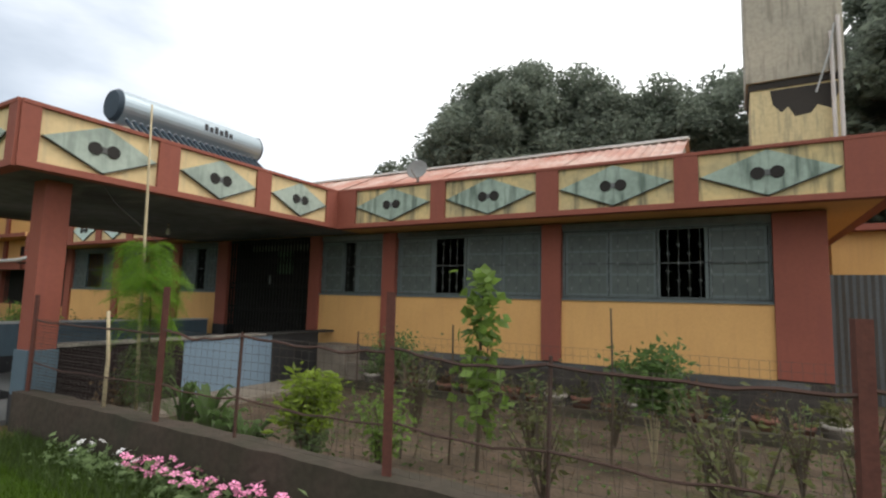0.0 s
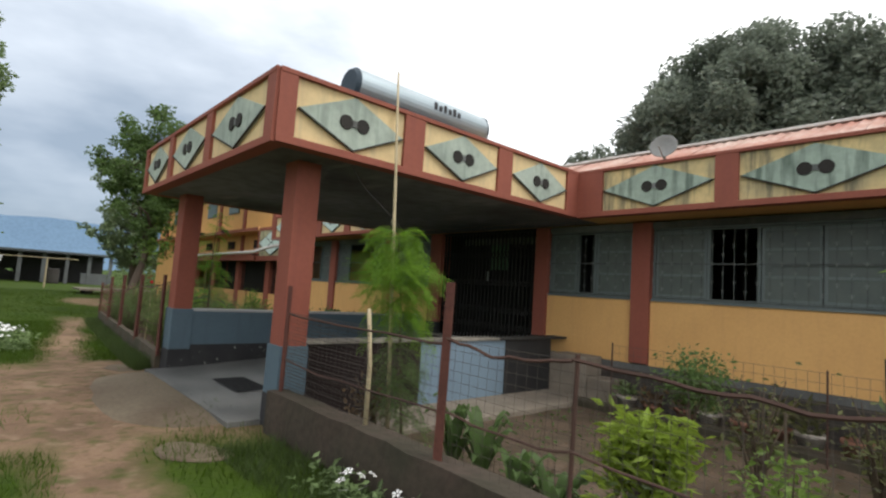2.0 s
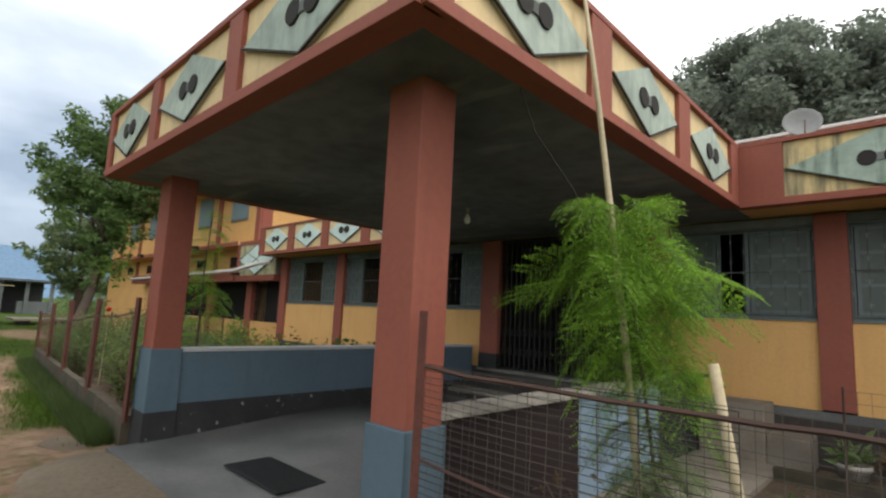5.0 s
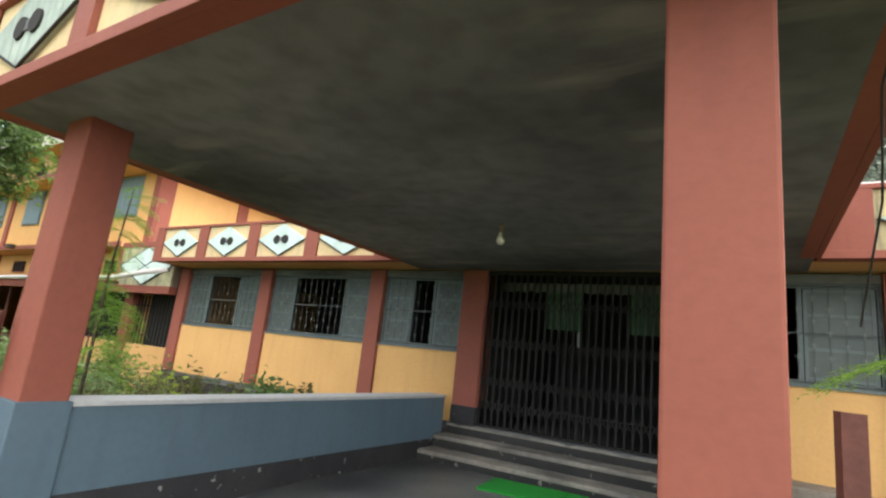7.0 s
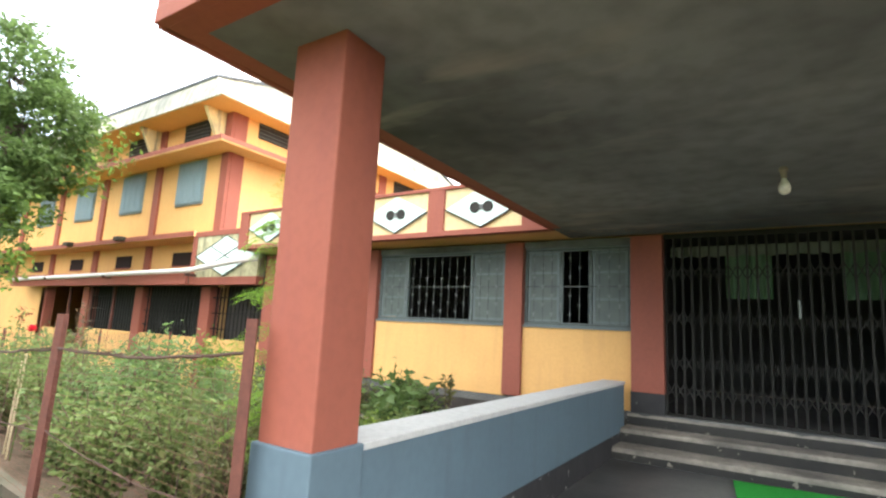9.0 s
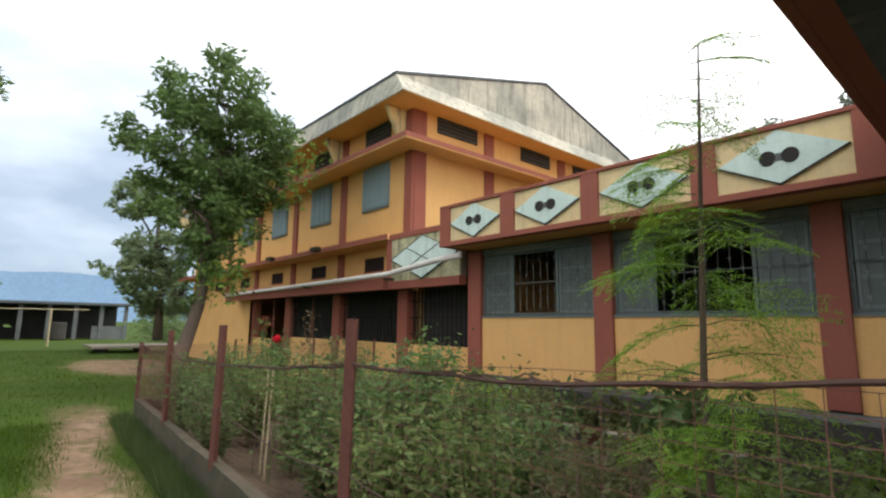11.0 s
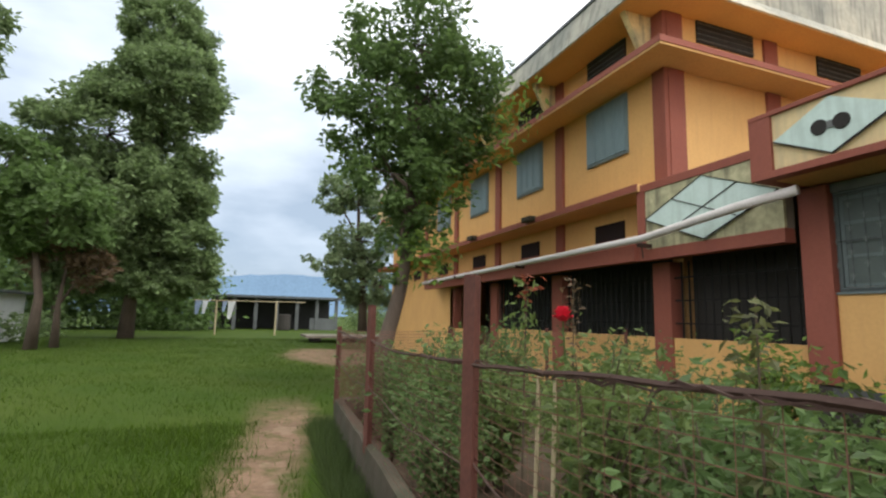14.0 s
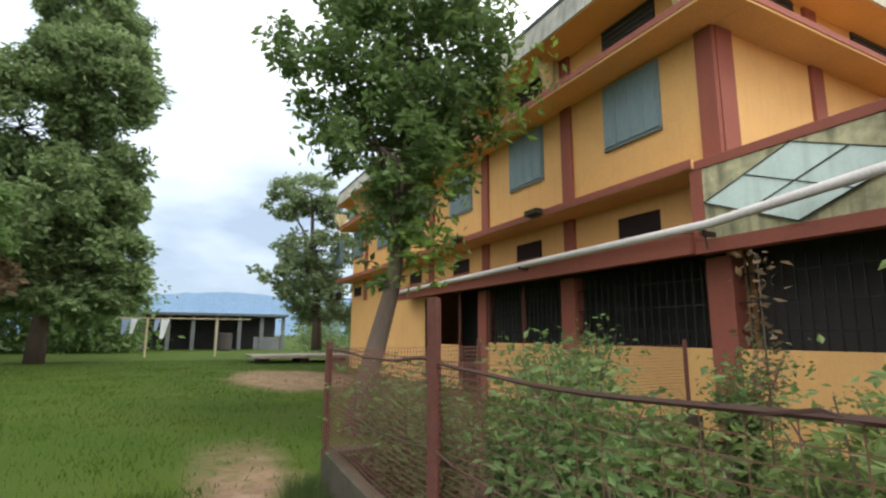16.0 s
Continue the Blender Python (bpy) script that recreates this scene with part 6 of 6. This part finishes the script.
# far wood edge
fw_ = thing("far_woods", -62, -14, -0.12, "dark undergrowth and trees at the lawn's edge", "woods", kind="stuff")
nr = np.random.default_rng(7)
cl = []
for k in range(330):
    yy = nr.uniform(-30, 12.5)
    hmax = 9.0 if yy < 8 else 4.2
    c = np.array((nr.uniform(-5, 5), yy, nr.uniform(0.3, hmax) ** 1.0))
    cl.append(c + nr.normal(size=(150, 3)) * (1.1, 1.3, 0.8))
foliage("undergrowth", np.concatenate(cl), 0.5, "leaf_mid", fw_, 8)
sb = thing("shed_shrubs", -50, 10.5, -0.12, "dense green shrubs beside the far shed", "scrub", kind="stuff")
foliage("shrub_leaves", np.concatenate([np.array((nr.uniform(-3, 3), nr.uniform(-1.6, 4), nr.uniform(0.2, 2.9))) + nr.normal(size=(120, 3)) * (0.6, 0.6, 0.45) for _ in range(34)]), 0.3, "leaf_dark", sb, 28)
for k in range(14):
    yy = -28 + 2.4 * k
    part("trunk", tube([(3, yy, 0), (3.1, yy + 0.2, 4), (3, yy + 0.3, 8)], [0.22, 0.18, 0.1], 7), "bark", fw_)
bs = thing("bank_shrubs", -39, 1.0, -0.12, "low scrub along the edge of the lawn", "scrub", kind="stuff")
cl = []
for k in range(36):
    c = np.array((nr.uniform(-9, 1), nr.uniform(-16, -7.5), nr.uniform(0.1, 0.7)))
    cl.append(c + nr.normal(size=(110, 3)) * (0.5, 0.5, 0.3))
foliage("scrub_leaves", np.concatenate(cl), 0.28, "leaf_dark", bs, 18)

# ---- far sheds and washing line ----
shed = thing("long_shed", -66.0, 4.9, -0.12, "long low shed with dark sheet roof beyond the lawn", "shed")
part("roof", box(-3, 3, -5.8, 5.8, 2.85, 3.05), "zinc_sheet", shed, "dark sheet roof")
# near-black back wall paints in the dark beneath the shed roof
part("back_wall", box(-2.6, -2.4, -5.5, 5.5, 0, 2.85), "shed_dark", shed)
for k in range(7):
    y = -5.4 + 10.8 * k / 6
    part("post", box(2.4, 2.6, y - 0.15, y + 0.15, 0, 2.85), "shed_white", shed)
for a, b in ((3.0, 5.4),):
    part("low_wall", box(2.3, 2.5, a, b, 0, 1.1), "shed_white", shed)
part("water_drum", lathe([(0.5, 0), (0.55, 0.1), (0.55, 1.3), (0.5, 1.4)], 14), "soot", shed).matrix_basis = pose(4, 0.6, 0)
cab = thing("white_cabin", -40.5, -9.0, -0.12, "white sheet cabin under the trees", "cabin")
part("wall", box(-1.5, 1.5, -2.0, 2.0, 0, 2.0), "cabin_white", cab)
part("door", box(1.5, 1.53, 0.2, 1.1, 0.05, 1.8), "cap_cement", cab)
for y in (-2.0, -1.0, 0.12, 1.14, 1.96):
    part("batten", box(1.5, 1.54, y, y + 0.06, 0.0, 2.0), "shed_white", cab)
part("rail", box(1.5, 1.535, -2.0, 2.0, 0.95, 1.0), "shed_white", cab)
part("roof", box(-1.8, 1.9, -2.3, 2.4, 2.0, 2.1, bevel=0.02), "zinc_sheet", cab)
wl_ = thing("washing_line", -50.0, 0.0, -0.12, "washing line on wooden posts with clothes", "washing line")
for y in (0.45, 4.1):
    part("post", tube([(0, y, 0), (0.05, y, 2.2)], 0.06, 6), "bamboo_dry", wl_)
part("rail", tube([(0, -0.9, 2.18), (0, 6.0, 2.22)], 0.03, 6), "bamboo_dry", wl_)
for k, (y, w, h, mat) in enumerate(((-0.6, 0.4, 0.9, "cloth_blue"), (-0.2, 0.35, 0.85, "cloth_white"), (1.35, 0.45, 1.15, "cloth_white"), (0.95, 0.3, 0.7, "cloth_blue"))):
    g = thing("hung_cloth", -50.0, y, 2.06, "washed clothes hung up to dry", "clothes", "washing")
    bm = bmesh.new()
    vs = [[bm.verts.new((0.04 * math.sin(k + i * 1.1 + 2 * j), -w / 2 + w * i / 6 * (1 - 0.15 * j), -h * j / 4)) for j in range(5)] for i in range(7)]
    for a, b in zip(vs, vs[1:]):
        for j in range(4):
            bm.faces.new((a[j], b[j], b[j + 1], a[j + 1]))
    part("cloth", bm, mat, g, smooth=True)
plat = thing("stone_platform", -42.0, 7.5, -0.12, "low flat cement platform at the path's end", "platform")
part("slab", box(-1.5, 1.5, -2.4, 2.4, 0.24, 0.36, bevel=0.02), "pale_cement", plat)
# supports take a near-black colour for the shadow beneath the slab
for y in (-1.8, 0, 1.8):
    part("support", box(-1.0, 1.0, y - 0.2, y + 0.2, 0, 0.24), "soot", plat)

# ---- grass ----
def grass_patch(name, n, xr, yr, h, width, seed, bare, label, mat="grass_blade"):
    nr = np.random.default_rng(seed)
    x, y = nr.uniform(*xr, n * 2), nr.uniform(*yr, n * 2)
    keep = np.array([bare(a, b) < nr.random() for a, b in zip(x, y)])
    x, y = x[keep][:n], y[keep][:n]
    n = len(x)
    z = np.array([ground_z(a, b) for a, b in zip(x, y)]) - 0.015
    a = nr.uniform(0, 2 * np.pi, n)
    hh = h * nr.uniform(0.4, 1.3, n)
    lx, ly = nr.normal(size=n) * hh * 0.4, nr.normal(size=n) * hh * 0.4
    wx, wy = np.cos(a) * width, np.sin(a) * width
    v = np.stack([np.stack([x - wx, y - wy, z], 1), np.stack([x + wx, y + wy, z], 1), np.stack([x + lx, y + ly, z + hh], 1)], 1).reshape(-1, 3)
    me = bpy.data.meshes.new(name)
    me.from_pydata(v.tolist(), [], np.arange(3 * n).reshape(-1, 3).tolist())
    me.materials.append(MATS[mat])
    ob = new(name, me)
    return tagged(ob, label, "grass", kind="stuff")


def bare_near(x, y):
    v = 0.15 + 0.5 * noise.noise((x * 0.8, y * 0.8, 2))
    v += 0.95 * smooth01((-0.6 - y) / 1.8) + 0.95 * smooth01((x + 0.3) / 1.7)
    if x > -24:
        d = abs(y + 0.127 * x - 0.45 * smooth01((x + 12.5) / 4))
        v += max(0, 1.1 - d * 1.9)
    if -12.6 < x < -7.2 and y > -3:
        v += 0.85
    if -7.2 <= x < -5.4 and y > 1.0:
        v += 0.45
    return v


grass_patch("verge_grass", 95000, (-21, 1.5), (-2.5, 2.7), 0.10, 0.0045, 1, bare_near, "short patchy grass along the footpath")
grass_patch("kerb_grass", 30000, (-20.4, -11.3), (2.3, 3.2), 0.22, 0.005, 2, lambda x, y: 0.05 if 2.82 + 0.06 * (-13.34 - x) - 0.30 < y < 2.82 + 0.06 * (-13.34 - x) - 0.05 else 1.0, "longer grass along the kerb", "weed_dark")
grass_patch("kerb_grass", 9000, (-6.6, 1.5), (2.1, 2.7), 0.13, 0.005, 4, lambda x, y: 0.25, "longer grass along the kerb", "weed_dark")
grass_patch("lawn_grass", 80000, (-45, -19), (-7, 8.0), 0.075, 0.006, 3, lambda x, y: 0.93 if ((x + 32.2) * .25) ** 2 + ((y - 5.3) * .52) ** 2 < 0.9 else (0.8 if abs(y + 0.127 * x) < 0.4 and x > -22.5 else 0.05), "green lawn grass")
# sparse weeds on the bare bed
wd = thing("bed_weeds", -2.5, 5.0, 0.0, "small weeds and dry stalks on the bare bed", "weeds", kind="stuff")
nr = np.random.default_rng(12)
foliage("weed_leaves", np.stack([nr.uniform(-3.6, 3.8, 1500), nr.uniform(-1.9, 1.9, 1500), np.abs(nr.normal(0.02, 0.04, 1500))], 1), 0.06, "leaf_mid", wd, 3, up=0.5)
bm = bmesh.new()
rp = random.Random(33)
for _ in range(120):
    x, y, h = rp.uniform(-3.2, 3.6), rp.uniform(-1.9, 1.7), rp.uniform(0.15, 0.6)
    tube([(x, y, 0), (x + rp.gauss(0, 0.06), y + rp.gauss(0, 0.06), h)], [0.004, 0.002], 4, bm)
part("dry_stalks", bm, "twig", wd)
# fallen leaves on the bed and the yard
lt = thing("leaf_litter", -2.5, 5.0, 0.0, "dry fallen leaves and straw on the bare ground", "leaf litter", kind="stuff")
nr = np.random.default_rng(23)
n_l = 1500
spots_l = np.stack([nr.uniform(-3.7, 3.9, n_l), nr.uniform(-1.9, 2.0, n_l), np.zeros(n_l)], 1)
spots_l[:, 2] = [0.035 * noise.noise(((x - 2.5) * 0.9, (y + 5.0) * 0.9, 0)) + 0.012 for x, y, _ in spots_l]
me = leaf_mesh("dry_leaves", spots_l, 0.055, nr, droop=0.0, aspect=0.5)
flat = np.array([v.co[:] for v in me.vertices]).reshape(-1, 4, 3)
flat[:, :, 2] = flat[:, :1, 2] + (flat[:, :, 2] - flat[:, :1, 2]) * 0.25
me.vertices.foreach_set("co", flat.reshape(-1))
me.materials.append(MATS["leaf_brown"])
new("dry_leaves", me).parent = lt
